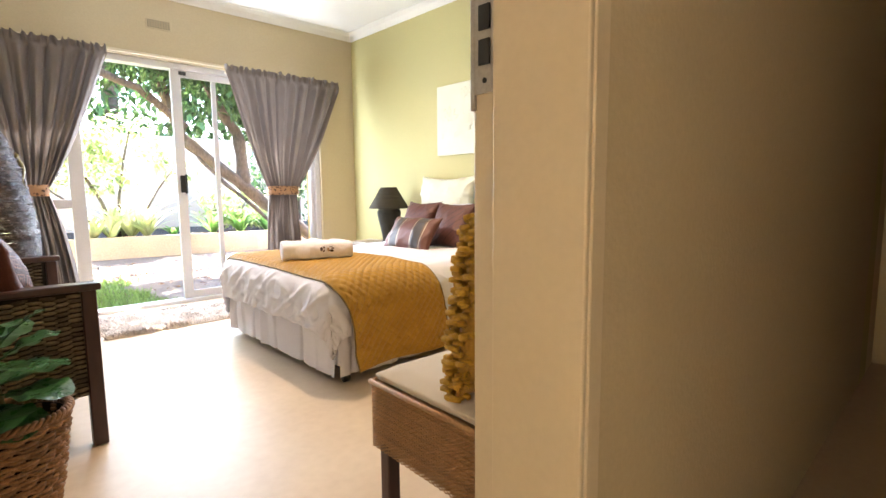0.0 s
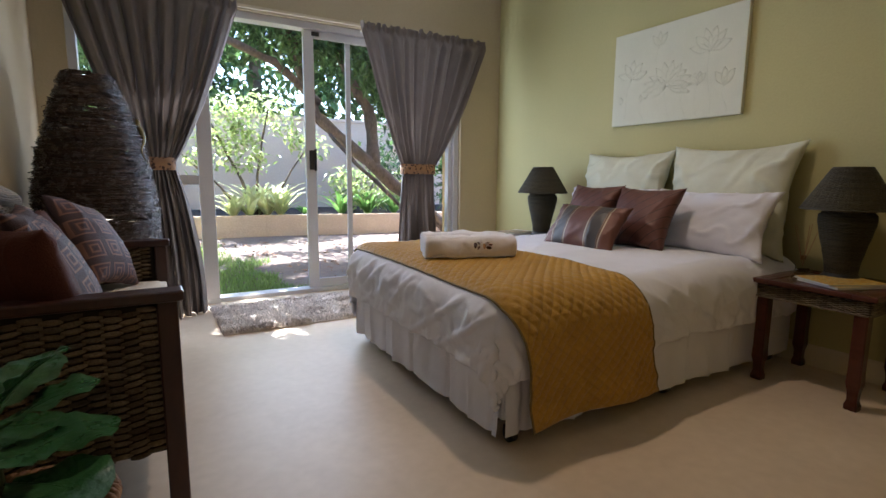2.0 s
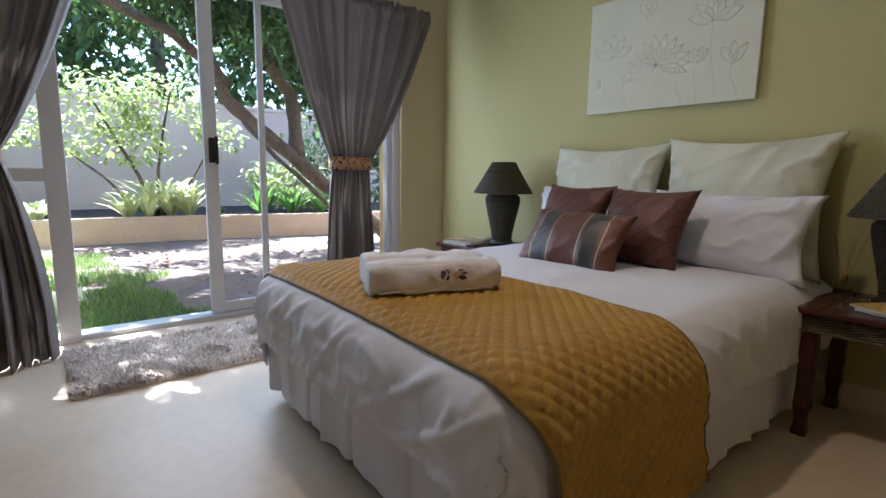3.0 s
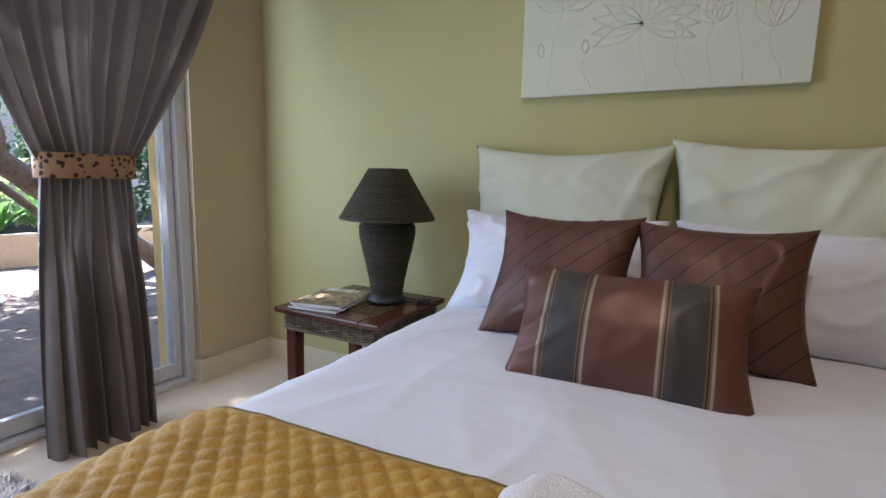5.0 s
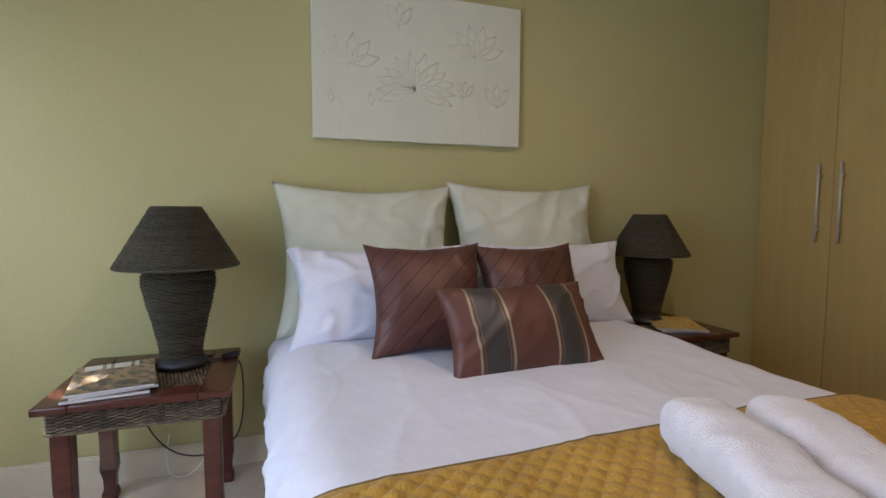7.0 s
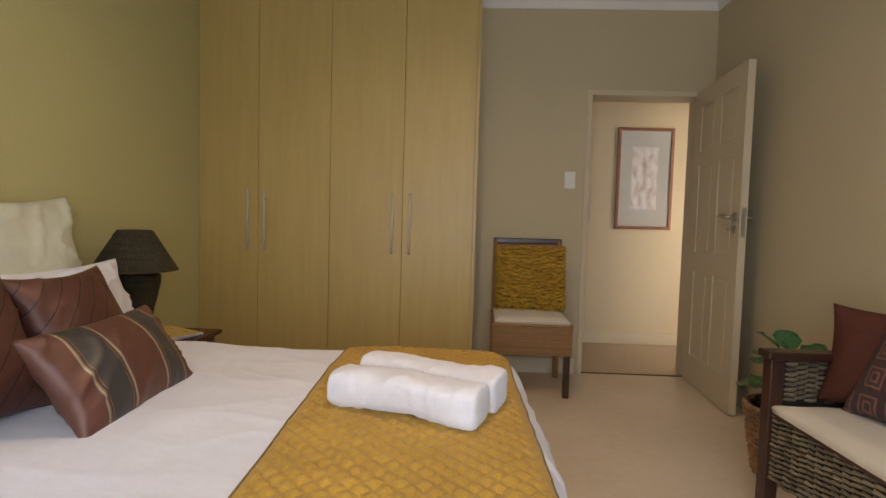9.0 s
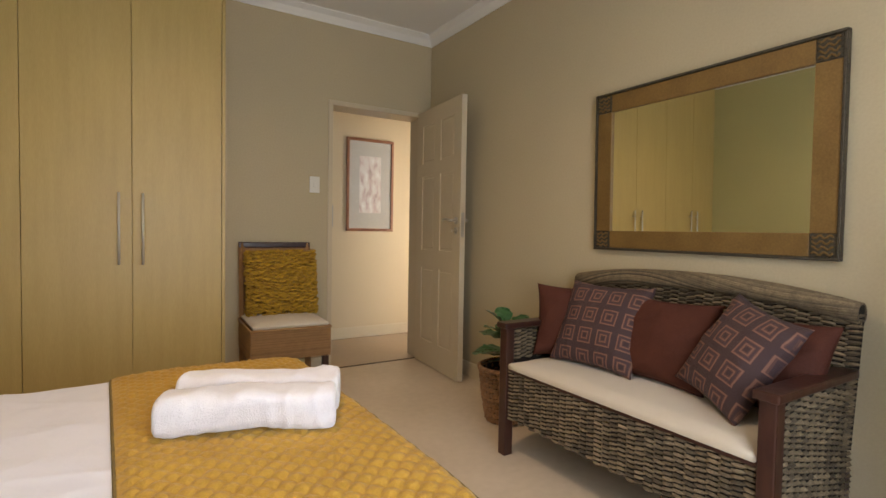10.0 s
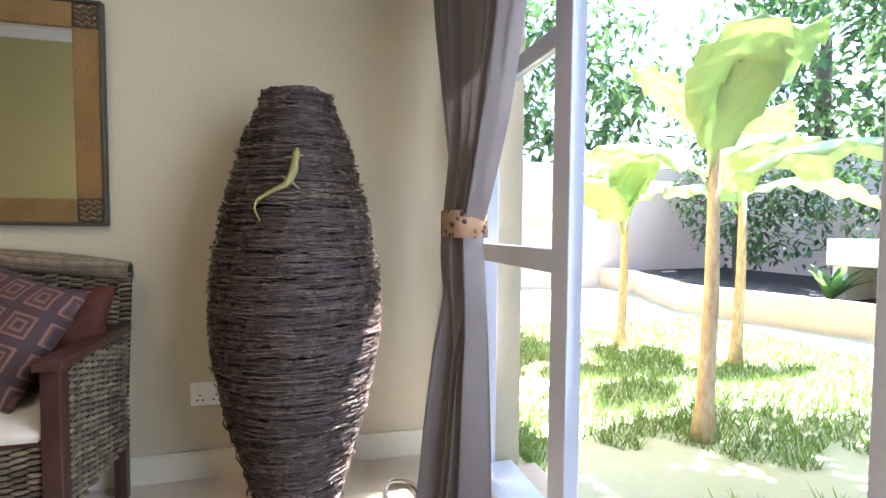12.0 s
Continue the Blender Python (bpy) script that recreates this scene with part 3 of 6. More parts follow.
sw = thing("light_switch", "white plastic light switch on the cream wall", "light switch", (0.978, 0, 1.335))
part("plate", boxes((-0.037, 0.037, 0.0, 0.008, 0, 0.118), bevel=0.002), M_WHITEP, sw)
part("rocker", boxes((-0.011, 0.011, 0.008, 0.012, 0.04, 0.078), bevel=0.002), M_WHITEP, sw)

# ---- fitted wardrobe ----
wf = 0.455
wr = thing("wardrobe", "tall fitted wardrobe in yellow maple with four doors", "wardrobe", (0, 0, 0))
part("side_panel", boxes((1.65, 1.668, 0.0, wf, 0, RZ)), M_MAPLE, wr)
part("carcass", boxes((1.668, RX, 0.0, wf - 0.022, 0.08, RZ - 0.004)), M_MAPLE, wr)
part("plinth", boxes((1.668, RX, 0.04, wf - 0.05, 0, 0.08)), M_MAPLE, wr)
edges = (1.670, 2.116, 2.583, 3.045, RX - 0.002)
for i in range(4):
    d = part("wardrobe_door", boxes((edges[i] + 0.0015, edges[i + 1] - 0.0015, wf - 0.018, wf, 0.085, RZ - 0.01), bevel=0.0012), M_MAPLE, wr)
    hx = (2.116 - 0.05, 2.116 + 0.06, 3.045 - 0.05, 3.045 + 0.055)[i]
    bm = tube(bmesh.new(), [(hx, wf + 0.028, 0.86), (hx, wf + 0.028, 1.245)], 0.0065, 10)
    for z in (0.92, 1.185):
        tube(bm, [(hx, wf, z), (hx, wf + 0.028, z)], 0.005, 8)
    part("bar_handle", bm, M_HANDLE, d, "brushed steel bar handle", True)

# ---- bed ----
BX0, BX1, BY, BH, BZ = 1.620, 3.41, 2.300, 0.595, 0.540
FOOT, HALF, BEND = 1.565, 0.680, 0.13
bed = thing("bed", "double bed made up in white cotton on black castors", "bed", (0, 0, 0))
part("base", boxes((FOOT, BX1, BY - HALF, BY + HALF, 0.10, 0.31), bevel=0.01), M_LINEN, bed)
part("mattress", boxes((FOOT + 0.02, BX1, BY - HALF + 0.03, BY + HALF - 0.03, 0.31, 0.495), bevel=0.05), M_LINEN, bed)
for x in (FOOT + 0.06, 2.47, BX1 - 0.1):
    for y in (BY - HALF + 0.03, BY + HALF - 0.03):
        bm = tube(bmesh.new(), [(x, y, 0.10), (x, y, 0.06)], 0.014, 10)
        tube(bm, [(x - 0.014, y, 0.027), (x + 0.014, y, 0.027)], 0.027, 14)
        box(bm, x - 0.02, x + 0.02, y - 0.016, y + 0.016, 0.045, 0.062)
        part("castor", bm, M_BLACK, bed, "black bed castor", True)


def drape(a, b, lift=0.0, r=BEND, flare=0.0):
    """A point of a cloth laid over the bed: a along the bed, b across it, both measured on the cloth."""
    ox = max(0.0, BX0 - a)
    oy = max(0.0, abs(b) - BH)
    d = math.hypot(ox, oy)
    x, y, z = max(a, BX0), BY + math.copysign(min(abs(b), BH), b), BZ + lift
    if d > 0:
        ux, uy = -ox / d, math.copysign(oy / d, b)
        q = min(d / r, math.pi / 2)
        out = (r + lift) * math.sin(q)
        down = (r + lift) * (1 - math.cos(q)) + max(0.0, d - r * math.pi / 2)
        out += flare * max(0.0, d - r * math.pi / 2)
        x, y, z = x + ux * out, y + uy * out, z - down
    return Vector((x, y, z)), d


def cloth(a, b):
    """The duvet's surface: a along the bed, b across it, and the way out of it."""
    p, d = drape(a, b)
    ox, oy = max(0.0, BX0 - a), max(0.0, abs(b) - BH)
    q = min(d / BEND, math.pi / 2)
    flat = Vector((-ox, math.copysign(oy, b), 0)).normalized() if d > 0 else Vector((0, 0, 0))
    out = (flat * math.sin(q) + Vector((0, 0, math.cos(q)))).normalized()
    crease = 1 - abs(noise.noise((a * 3.1 + 0.4 * b, b * 5.0, 6.0)))
    fold = 1 - abs(noise.noise((a * 1.9 + 1.1 * b, b * 2.2 - 0.7 * a, 16.0)))
    top = 0.012 * noise.noise((a * 2.3, b * 2.3, 1.0)) + 0.0022 * crease ** 10 + 0.0035 * fold ** 12 + 0.002 * noise.noise((a * 11, b * 11, 4.0))
    k = max(0.0, min(1.0, (d - 0.06) / 0.14))
    s = b if ox > oy else a
    pucker = 1 - abs(noise.noise((s * 9 + 5 * d, d * 9 - s * 4, 2.0)))
    slant = 1 - abs(noise.noise((s * 5 - 7 * d, d * 3, 12.0)))
    hang = 0.020 * noise.noise((s * 3.2, d * 2, 5.0)) + 0.011 * noise.noise((s * 12 + 3 * d, d * 3, 8.0)) + 0.010 * pucker ** 6 + 0.014 * slant ** 8 - 0.006 + 0.003 * noise.noise((s * 34, d * 20, 3.0))
    under = max(0.0, 1 - abs(a - 1.90) / 0.42) if oy > ox else 0.0
    hang *= 1 - 0.8 * min(1.0, 2 * under)
    p += out * (top * (1 - k) + hang * k)
    p.z += 0.014 * (1 - (min(abs(b), BH) / (BH + 0.1)) ** 2)
    p.z += 0.014 * k * noise.noise((s * 3.4, 7.0, 0.0))
    p += flat * (-0.05 * max(0.0, d - 0.24))
    return p, out


def duvet_point(u, v):
    p, _ = cloth(3.38 - u * (3.38 - (BX0 - 0.335)), (v * 2 - 1) * (BH + 0.345))
    return tuple(p)


duv = part("duvet", sheet(duvet_point, 260, 230), M_LINEN, bed, "rumpled white cotton duvet", True)
sol = duv.modifiers.new("thickness", "SOLIDIFY")
sol.thickness, sol.offset = 0.012, -1


def valance(name, x0, y0, x1, y1, seed):
    ln = math.hypot(x1 - x0, y1 - y0)
    nx, ny = (y1 - y0) / ln, -(x1 - x0) / ln

    def fn(u, v):
        s = u * ln
        pleat = math.exp(-(((s + 0.09 * math.sin(seed)) % 0.31 - 0.155) / 0.012) ** 2)
        fold = 0.003 * math.sin(s * 41 + 3 * noise.noise((s * 3, seed, 0))) + 0.012 * noise.noise((s * 4, seed, v)) + 0.016 * (1 - abs(noise.noise((s * 5, seed, v * 0.5 + 4)))) ** 9 - 0.012 * pleat
        o = 0.008 + (0.2 + v) * fold + 0.010 * v
        return (x0 + (x1 - x0) * u + nx * o, y0 + (y1 - y0) * u + ny * o, 0.37 - v * 0.32 + 0.008 * noise.noise((s * 6, seed, 3)) * v)
    return part(name, sheet(fn, int(ln / 0.006), 12), M_LINEN, bed, "gathered white valance", True)


valance("valance", FOOT, BY + HALF, FOOT, BY - HALF, 1)
valance("valance", FOOT, BY - HALF, BX1, BY - HALF, 2)
valance("valance", BX1, BY + HALF, FOOT, BY + HALF, 3)


def runner_point(u, v):
    b = (v * 2 - 1) * (BH + 0.545)
    a = 1.540 + u * (0.610 - 0.025 * max(-1.0, min(1.0, b / BH)))
    over = max(0.0, abs(b) - BH)
    p, out = cloth(a + (0.10 + 0.03 * u) * max(0.0, over - 0.08) / 0.45, b)
    s, t = a / 0.0235, b / 0.0235
    puff = abs(math.sin(math.pi * (s + t) / 2) * math.sin(math.pi * (s - t) / 2)) ** 0.5
    edge = min(1.0, min(u, 1 - u) / 0.04, min(v, 1 - v) / 0.012)
    p = p + out * (0.017 + 0.0095 * puff * edge)
    k = min(1.0, over / 0.2)
    p.y += math.copysign(0.010 * k * math.sin(a * 13 + 1) + 0.020 * k, b)
    p.z += 0.006 * k
    return tuple(p)


run = thing("bed_runner", "mustard quilted velvet runner spread across the foot of the bed", "bed runner", (0, 0, 0))
q = part("quilting", sheet(runner_point, 150, 520), M_MUSTARD, run, "", True)
sol = q.modifiers.new("thickness", "SOLIDIFY")
sol.thickness, sol.offset = 0.006, -1
M_BINDING = mat("olive_brown_binding", (0.22, 0.15, 0.04), (0.13, 0.09, 0.03), 20, 0.8, 0.2, 200)
for e in (0.0, 1.0):
    part("binding", tube(bmesh.new(), [Vector(runner_point(e, k / 160)) + Vector((0, 0, -0.002)) for k in range(161)], 0.0042, 6), M_BINDING, run, "olive brown edge binding", True)


def pillow_thing(name, label, mtl, w, h, t, at, lean, rz, seed, group="", category="pillow", **kw):
    ob = part(name, pillow(w, h, t, seed, **kw), mtl, None, "", True)
    ob.matrix_world = pose(*at, lean, 0, rz)
    return tagged(ob, label, category, group)


TOPZ = 0.550
pillow_thing("euro_pillow", "large square cream cotton pillow leaning on the wall", M_EURO, 0.72, 0.60, 0.17, (3.245, 2.655, TOPZ - 0.02), 12, 90, 1, "large pillows at the wall", wrinkle=0.017, pinch=0.13)
pillow_thing("euro_pillow", "large square cream cotton pillow leaning on the wall", M_EURO, 0.73, 0.62, 0.17, (3.240, 1.950, TOPZ - 0.02), 13, 91, 2, "large pillows at the wall", wrinkle=0.017, pinch=0.13)
pillow_thing("sleeping_pillow", "white cotton sleeping pillow propped upright", M_LINEN, 0.69, 0.37, 0.16, (3.055, 2.63, TOPZ - 0.012), 24, 90, 3, "sleeping pillows", wrinkle=0.017, pinch=0.13)
pillow_thing("sleeping_pillow", "white cotton sleeping pillow propped upright", M_LINEN, 0.70, 0.37, 0.16, (3.055, 1.93, TOPZ - 0.012), 22, 89, 4, "sleeping pillows", wrinkle=0.017, pinch=0.13)


def pintuck(n, l, xyz, old):
    d = calc(n, l, "ADD", calc(n, l, "MULTIPLY", xyz.outputs["X"], 15.0), calc(n, l, "MULTIPLY", xyz.outputs["Z"], 15.0))
    f = calc(n, l, "ABSOLUTE", calc(n, l, "SUBTRACT", calc(n, l, "FRACT", d), 0.5))
    return mixed(n, l, calc(n, l, "LESS_THAN", f, 0.032), old, (0.020, 0.009, 0.007))


def stripes(n, l, xyz, old):
    x = calc(n, l, "ABSOLUTE", xyz.outputs["X"])
    grey = calc(n, l, "LESS_THAN", calc(n, l, "ABSOLUTE", calc(n, l, "SUBTRACT", x, 0.120)), 0.036)
    c = mixed(n, l, grey, old, (0.058, 0.051, 0.048))
    for k, w, colour in ((0.076, 0.009, (0.17, 0.10, 0.06)), (0.164, 0.009, (0.17, 0.10, 0.06)), (0.0715, 0.0026, (0.33, 0.28, 0.20)), (0.1685, 0.0026, (0.33, 0.28, 0.20)), (0.080, 0.0015, (0.02, 0.013, 0.010)), (0.160, 0.0015, (0.02, 0.013, 0.010))):
        c = mixed(n, l, calc(n, l, "LESS_THAN", calc(n, l, "ABSOLUTE", calc(n, l, "SUBTRACT", x, k)), w), c, colour)
    return c


def squares(n, l, xyz, old):
    fx = calc(n, l, "ABSOLUTE", calc(n, l, "SUBTRACT", calc(n, l, "FRACT", calc(n, l, "MULTIPLY_ADD", xyz.outputs["X"], 10.5, 20.3)), 0.5))
    fz = calc(n, l, "ABSOLUTE", calc(n, l, "SUBTRACT", calc(n, l, "FRACT", calc(n, l, "MULTIPLY_ADD", xyz.outputs["Z"], 10.5, 20.1)), 0.5))
    d = calc(n, l, "MAXIMUM", fx, fz)
    c = old
    for k, w, colour in ((0.44, 0.07, (0.050, 0.024, 0.026)), (0.33, 0.026, (0.21, 0.10, 0.065)), (0.24, 0.035, (0.055, 0.026, 0.030)), (0.15, 0.024, (0.20, 0.095, 0.06)), (0.04, 0.05, (0.045, 0.020, 0.022))):
        c = mixed(n, l, calc(n, l, "LESS_THAN", calc(n, l, "ABSOLUTE", calc(n, l, "SUBTRACT", d, k)), w), c, colour)
    return c


M_PINTUCK = tinted(mat("brown_pintuck_satin", (0.120, 0.046, 0.032), (0.096, 0.036, 0.025), 8, 0.50, 0.05, 24, metal=0.22), pintuck)
M_STRIPE = tinted(mat("brown_striped_satin", (0.140, 0.056, 0.039), (0.112, 0.044, 0.030), 8, 0.48, 0.05, 24, metal=0.22), stripes)
M_SQUARES = tinted(mat("brown_square_weave", (0.115, 0.050, 0.040), (0.085, 0.036, 0.030), 8, 0.7, 0.5, 260, sheen=0.02), squares)
pillow_thing("scatter_cushion", "brown satin scatter cushion with diagonal pintucks", M_PINTUCK, 0.405, 0.385, 0.15, (2.800, 2.540, TOPZ + 0.004), 27, 88, 5, "brown satin cushions", "cushion", pinch=0.14, wrinkle=0.006)
pillow_thing("scatter_cushion", "brown satin scatter cushion with diagonal pintucks", M_PINTUCK, 0.405, 0.380, 0.15, (2.800, 2.150, TOPZ + 0.004), 28, 92, 6, "brown satin cushions", "cushion", pinch=0.14, wrinkle=0.006)
pillow_thing("lumbar_cushion", "brown satin lumbar cushion with grey and cream stripes", M_STRIPE, 0.50, 0.285, 0.14, (2.565, 2.322, TOPZ - 0.004), 34, 92, 7, "", "cushion", pinch=0.09, wrinkle=0.0075)


# ---- folded towels on the runner ----
def towel(at, rz, seed, label):
    tw = thing("bath_towel", label, "towel", at, rz, "towels on the bed")
    n, m = 60, 44
    ln, wd, ht = 0.455, 0.128, 0.096

    def fn(u, v):
        a = 2 * math.pi * v
        c, s = math.cos(a), math.sin(a)
        x = (u - 0.5) * ln
        cap = 1.0
        if u < 0.08 or u > 0.92:
            e = min(1.0, (0.08 - min(u, 1 - u)) / 0.08)
            cap = math.sqrt(max(0.0, 1 - e ** 2.6)) if e < 1 else 0.0
            x = math.copysign(ln * 0.42 + 0.026 * e ** 0.7 * (1 - 0.35 * e ** 3), u - 0.5)
            cap = cap * 0.94 + 0.06 * (1 - e)
        y = wd / 2 * math.copysign(abs(c) ** 0.52, c)
        z = ht / 2 * math.copysign(abs(s) ** 0.60, s)
        layer = 0.0035 * math.exp(-((v - 0.34) / 0.012) ** 2) + 0.003 * math.exp(-((v - 0.90) / 0.012) ** 2)
        k = 0.013 * noise.noise((x * 11 + seed, y * 14, z * 14)) + 0.007 * (1 - abs(noise.noise((x * 14 + seed, y * 9, z * 9 + 3)))) ** 6 + 0.0016 * noise.noise((x * 40 + seed, y * 40, z * 40)) - layer
        g = cap * (1 + k * 14)
        return (x, y * g, ht / 2 + 0.003 + z * g + 0.004 * math.sin(x * 9 + seed))
    part("folded_cloth", sheet(fn, n, m), M_TERRY, tw, "", True)
    part("hem_seam", tube(bmesh.new(), [(x * 0.01, -wd / 2 * 0.93 - 0.002, ht * 0.16 + 0.002 * math.sin(x * 0.5 + seed)) for x in range(-18, 19)], 0.004, 6), M_TERRY, tw, "", True)
    for dx, dz, ang, ln2, col in ((-0.030, 0.0, 84, 0.036, 0), (-0.014, 0.010, 98, 0.026, 0), (-0.016, -0.014, 60, 0.020, 1), (0.006, 0.022, 60, 0.030, 1), (0.010, -0.006, 95, 0.030, 2), (0.034, 0.016, 22, 0.034, 0), (0.038, 0.000, 12, 0.022, 1), (0.030, -0.014, -8, 0.032, 0)):
        bm = bmesh.new()
        ca, sa = math.cos(radians(ang)), math.sin(radians(ang))
        vs = []
        for t, w in ((-0.5, 0.0), (-0.2, 0.20), (0.15, 0.22), (0.5, 0.0)):
            for sg in ((-1, 1) if w else (1,)):
                px, pz = t * ln2, sg * w * ln2
                x, h = 0.045 + dx + px * ca - pz * sa, 0.062 + dz + px * sa + pz * ca
                roll = max(0.0, h - ht * 0.62)
                vs.append(bm.verts.new((x, -wd / 2 - 0.0085 + 0.9 * roll, h - 0.25 * roll + 0.006)))
        bm.faces.new((vs[0], vs[1], vs[3], vs[5], vs[4], vs[2]))
        part("embroidered_leaf", bm, (M_BROWN, M_PLAINCUSH, M_RATTAN)[col], tw, "brown embroidered leaf")
    return tw


towel((1.805, 2.215, 0.572), -21.5, 1, "folded white bath towel embroidered with brown leaves")
towel((1.862, 2.345, 0.572), -20, 2, "folded white bath towel embroidered with brown leaves, behind another")

# ---- relief painting over the bed ----
pic = thing("relief_painting", "white canvas with raised line drawing of water lilies", "painting", (RX, 2.406, 1.294))
PW, PH = 0.902, 0.602
part("canvas", boxes((-0.030, -0.002, -PW / 2, PW / 2, 0, PH), bevel=0.003), M_CANVAS, pic)


def raised(points, r=0.0034):
    bm = tube(bmesh.new(), [(-0.0292, y, z) for y, z in points], r, 5)
    part("raised_line", bm, M_CANVAS, pic, "", True)


def petal(cy, cz, ang, ln, w, r=0.0034):
    ca, sa = math.cos(radians(ang)), math.sin(radians(ang))
    for s in (-1, 1):
        pts = []
        for k in range(9):
            t = k / 8
            px, pw = t * ln, s * w * math.sin(math.pi * t) * (1 - 0.25 * t)
            pts.append((cy + px * ca - pw * sa, cz + px * sa + pw * ca))
        raised(pts, r)


for ang in (-20, -5, 12, 30, 55, 80, 105, 130, 150, 168, 185, 200):
    petal(0.03, 0.22, ang, 0.15 if 20 < ang < 160 else 0.17, 0.028)
for ang in (15, 45, 75, 105, 135, 165):
    petal(-0.24, 0.38, ang, 0.13, 0.03)
for ang in (20, 60, 95, 130, 165):
    petal(0.30, 0.30, ang, 0.12, 0.026)
for ang in (40, 70, 100, 130):
    petal(-0.18, 0.20, ang, 0.07, 0.018)
for ang in (55, 90, 125):
    petal(-0.34, 0.17, ang, 0.10, 0.022)
    petal(0.10, 0.47, ang, 0.09, 0.02)
for y0, z0, y1, z1 in ((0.03, 0.22, 0.02, 0.01), (-0.24, 0.38, -0.26, 0.02), (0.30, 0.30, 0.36, 0.03), (-0.18, 0.20, -0.17, 0.01), (-0.34, 0.17, -0.36, 0.02), (0.10, 0.47, 0.12, 0.25), (0.22, 0.12, 0.20, 0.01), (-0.08, 0.14, -0.10, 0.01)):
    raised([(y0 + (y1 - y0) * t + 0.012 * math.sin(5 * t), z0 + (z1 - z0) * t) for t in (k / 8 for k in range(9))], 0.0020)
for y, z in ((0.22, 0.14), (-0.08, 0.16), (0.38, 0.14)):
    petal(y, z, 90, 0.05, 0.014)


# ---- bedside tables ----
def bedside_table(at, rz, label):
    tb = thing("bedside_table", label, "bedside table", at, rz, "bedside tables")
    w, h = 0.485, 0.487
    fr = 0.085
    part("tabletop", boxes((-w / 2, w / 2, -w / 2, -w / 2 + fr, h - 0.022, h), (-w / 2, w / 2, w / 2 - fr, w / 2, h - 0.022, h), (-w / 2, -w / 2 + fr, -w / 2 + fr, w / 2 - fr, h - 0.022, h), (w / 2 - fr, w / 2, -w / 2 + fr, w / 2 - fr, h - 0.022, h), bevel=0.005), M_REDWOOD, tb)
    iw = w - 2 * fr
    vs, fs = rope_panel(iw, iw, 0.024, 0.0110, 0.005, 5)
    top = part("woven_inset", (vs, fs), M_WEAVE, tb, "woven seagrass inset", False, "stuff")
    top.matrix_local = pose(-iw / 2, -iw / 2, h - 0.008, -90, 0, 0)
    # Added dark sheet under the inset, painted as shade between its strands.
    part("inset_shadow_board", boxes((-iw / 2, iw / 2, -iw / 2, iw / 2, h - 0.020, h - 0.009)), M_WEAVEBACK, tb)
    for k in range(4):
        vs, fs = rope_panel(w - 0.06, 0.056, 0.0205, 0.0100, 0.007, k)
        ob = part("woven_apron", (vs, fs), M_WEAVE, tb, "plaited seagrass apron", False, "stuff")
        ob.matrix_local = pose(0, 0, 0, 0, 0, 90 * k) @ pose(-(w - 0.06) / 2, -(w / 2 - 0.026), h - 0.082)
        edge = part("apron_edge", tube(bmesh.new(), [(-(w - 0.06) / 2 + (w - 0.06) * j / 30, -(w / 2 - 0.022) - 0.0015 * (j % 2), h - 0.084) for j in range(31)], 0.0042, 6), M_WEAVE, tb, "twisted seagrass edge", True)
        edge.matrix_local = pose(0, 0, 0, 0, 0, 90 * k)
        # Dark sheet added behind the apron; gap shade is put into its colour.
        ob = part("apron_shadow_board", boxes((-(w - 0.06) / 2, (w - 0.06) / 2, -(w / 2 - 0.028), -(w / 2 - 0.040), h - 0.084, h - 0.022)), M_WEAVEBACK, tb)
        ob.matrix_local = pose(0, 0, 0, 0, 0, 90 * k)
    for sx in (-1, 1):
        for sy in (-1, 1):
            bm = bmesh.new()
            x, y = sx * (w / 2 - 0.055), sy * (w / 2 - 0.055)
            rings = []
            for z, r in ((h - 0.022, 0.025), (0.16, 0.024), (0.11, 0.026), (0.075, 0.019), (0.04, 0.018), (0.02, 0.024), (0.0, 0.023)):
                rings.append([bm.verts.new((x + r * a, y + r * b, z)) for a, b in ((-1, -1), (1, -1), (1, 1), (-1, 1))])
            for r0, r1 in zip(rings, rings[1:]):
                for k in range(4):
                    bm.faces.new((r0[k], r0[(k + 1) % 4], r1[(k + 1) % 4], r1[k]))
            bm.faces.new(rings[0])
            bm.faces.new(rings[-1][::-1])
            bmesh.ops.bevel(bm, geom=[e for e in bm.edges if abs(e.verts[0].co.z - e.verts[1].co.z) > 0.005], offset=0.004, segments=2, affect="EDGES")
            part("leg", bm, M_REDWOOD, tb)
    return tb


bedside_table((3.128, 3.382, 0), 0, "red mahogany bedside table with seagrass apron, under magazines")
bedside_table((3.200, 1.348, 0), 0, "red mahogany bedside table with seagrass apron, by the wardrobe")

# ---- wicker lamps ----
lamp = thing("table_lamp", "dark wicker table lamp with a conical wicker shade", "lamp", (3.19, 3.312, 0.488), 0, "bedside lamps")
BODY = [(0.060, 0.028), (0.064, 0.07), (0.078, 0.14), (0.097, 0.22), (0.108, 0.275), (0.108, 0.305), (0.092, 0.325), (0.070, 0.335)]
SHADE = [(0.186 - 0.113 * k / 12, 0.335 + 0.192 * k / 12) for k in range(13)]
part("body", weave_round(bmesh.new(), BODY, 54, 28, 0.0030, 0.0034), M_WICKERDARK, lamp, "dark woven wicker body", True, "stuff")
# Added dark inner skin, coloured as the shade between wicker strands.
part("body_shadow_core", revolve(bmesh.new(), [(r - 0.005, z) for r, z in BODY], 32), M_WEAVEBACK, lamp, "", True)
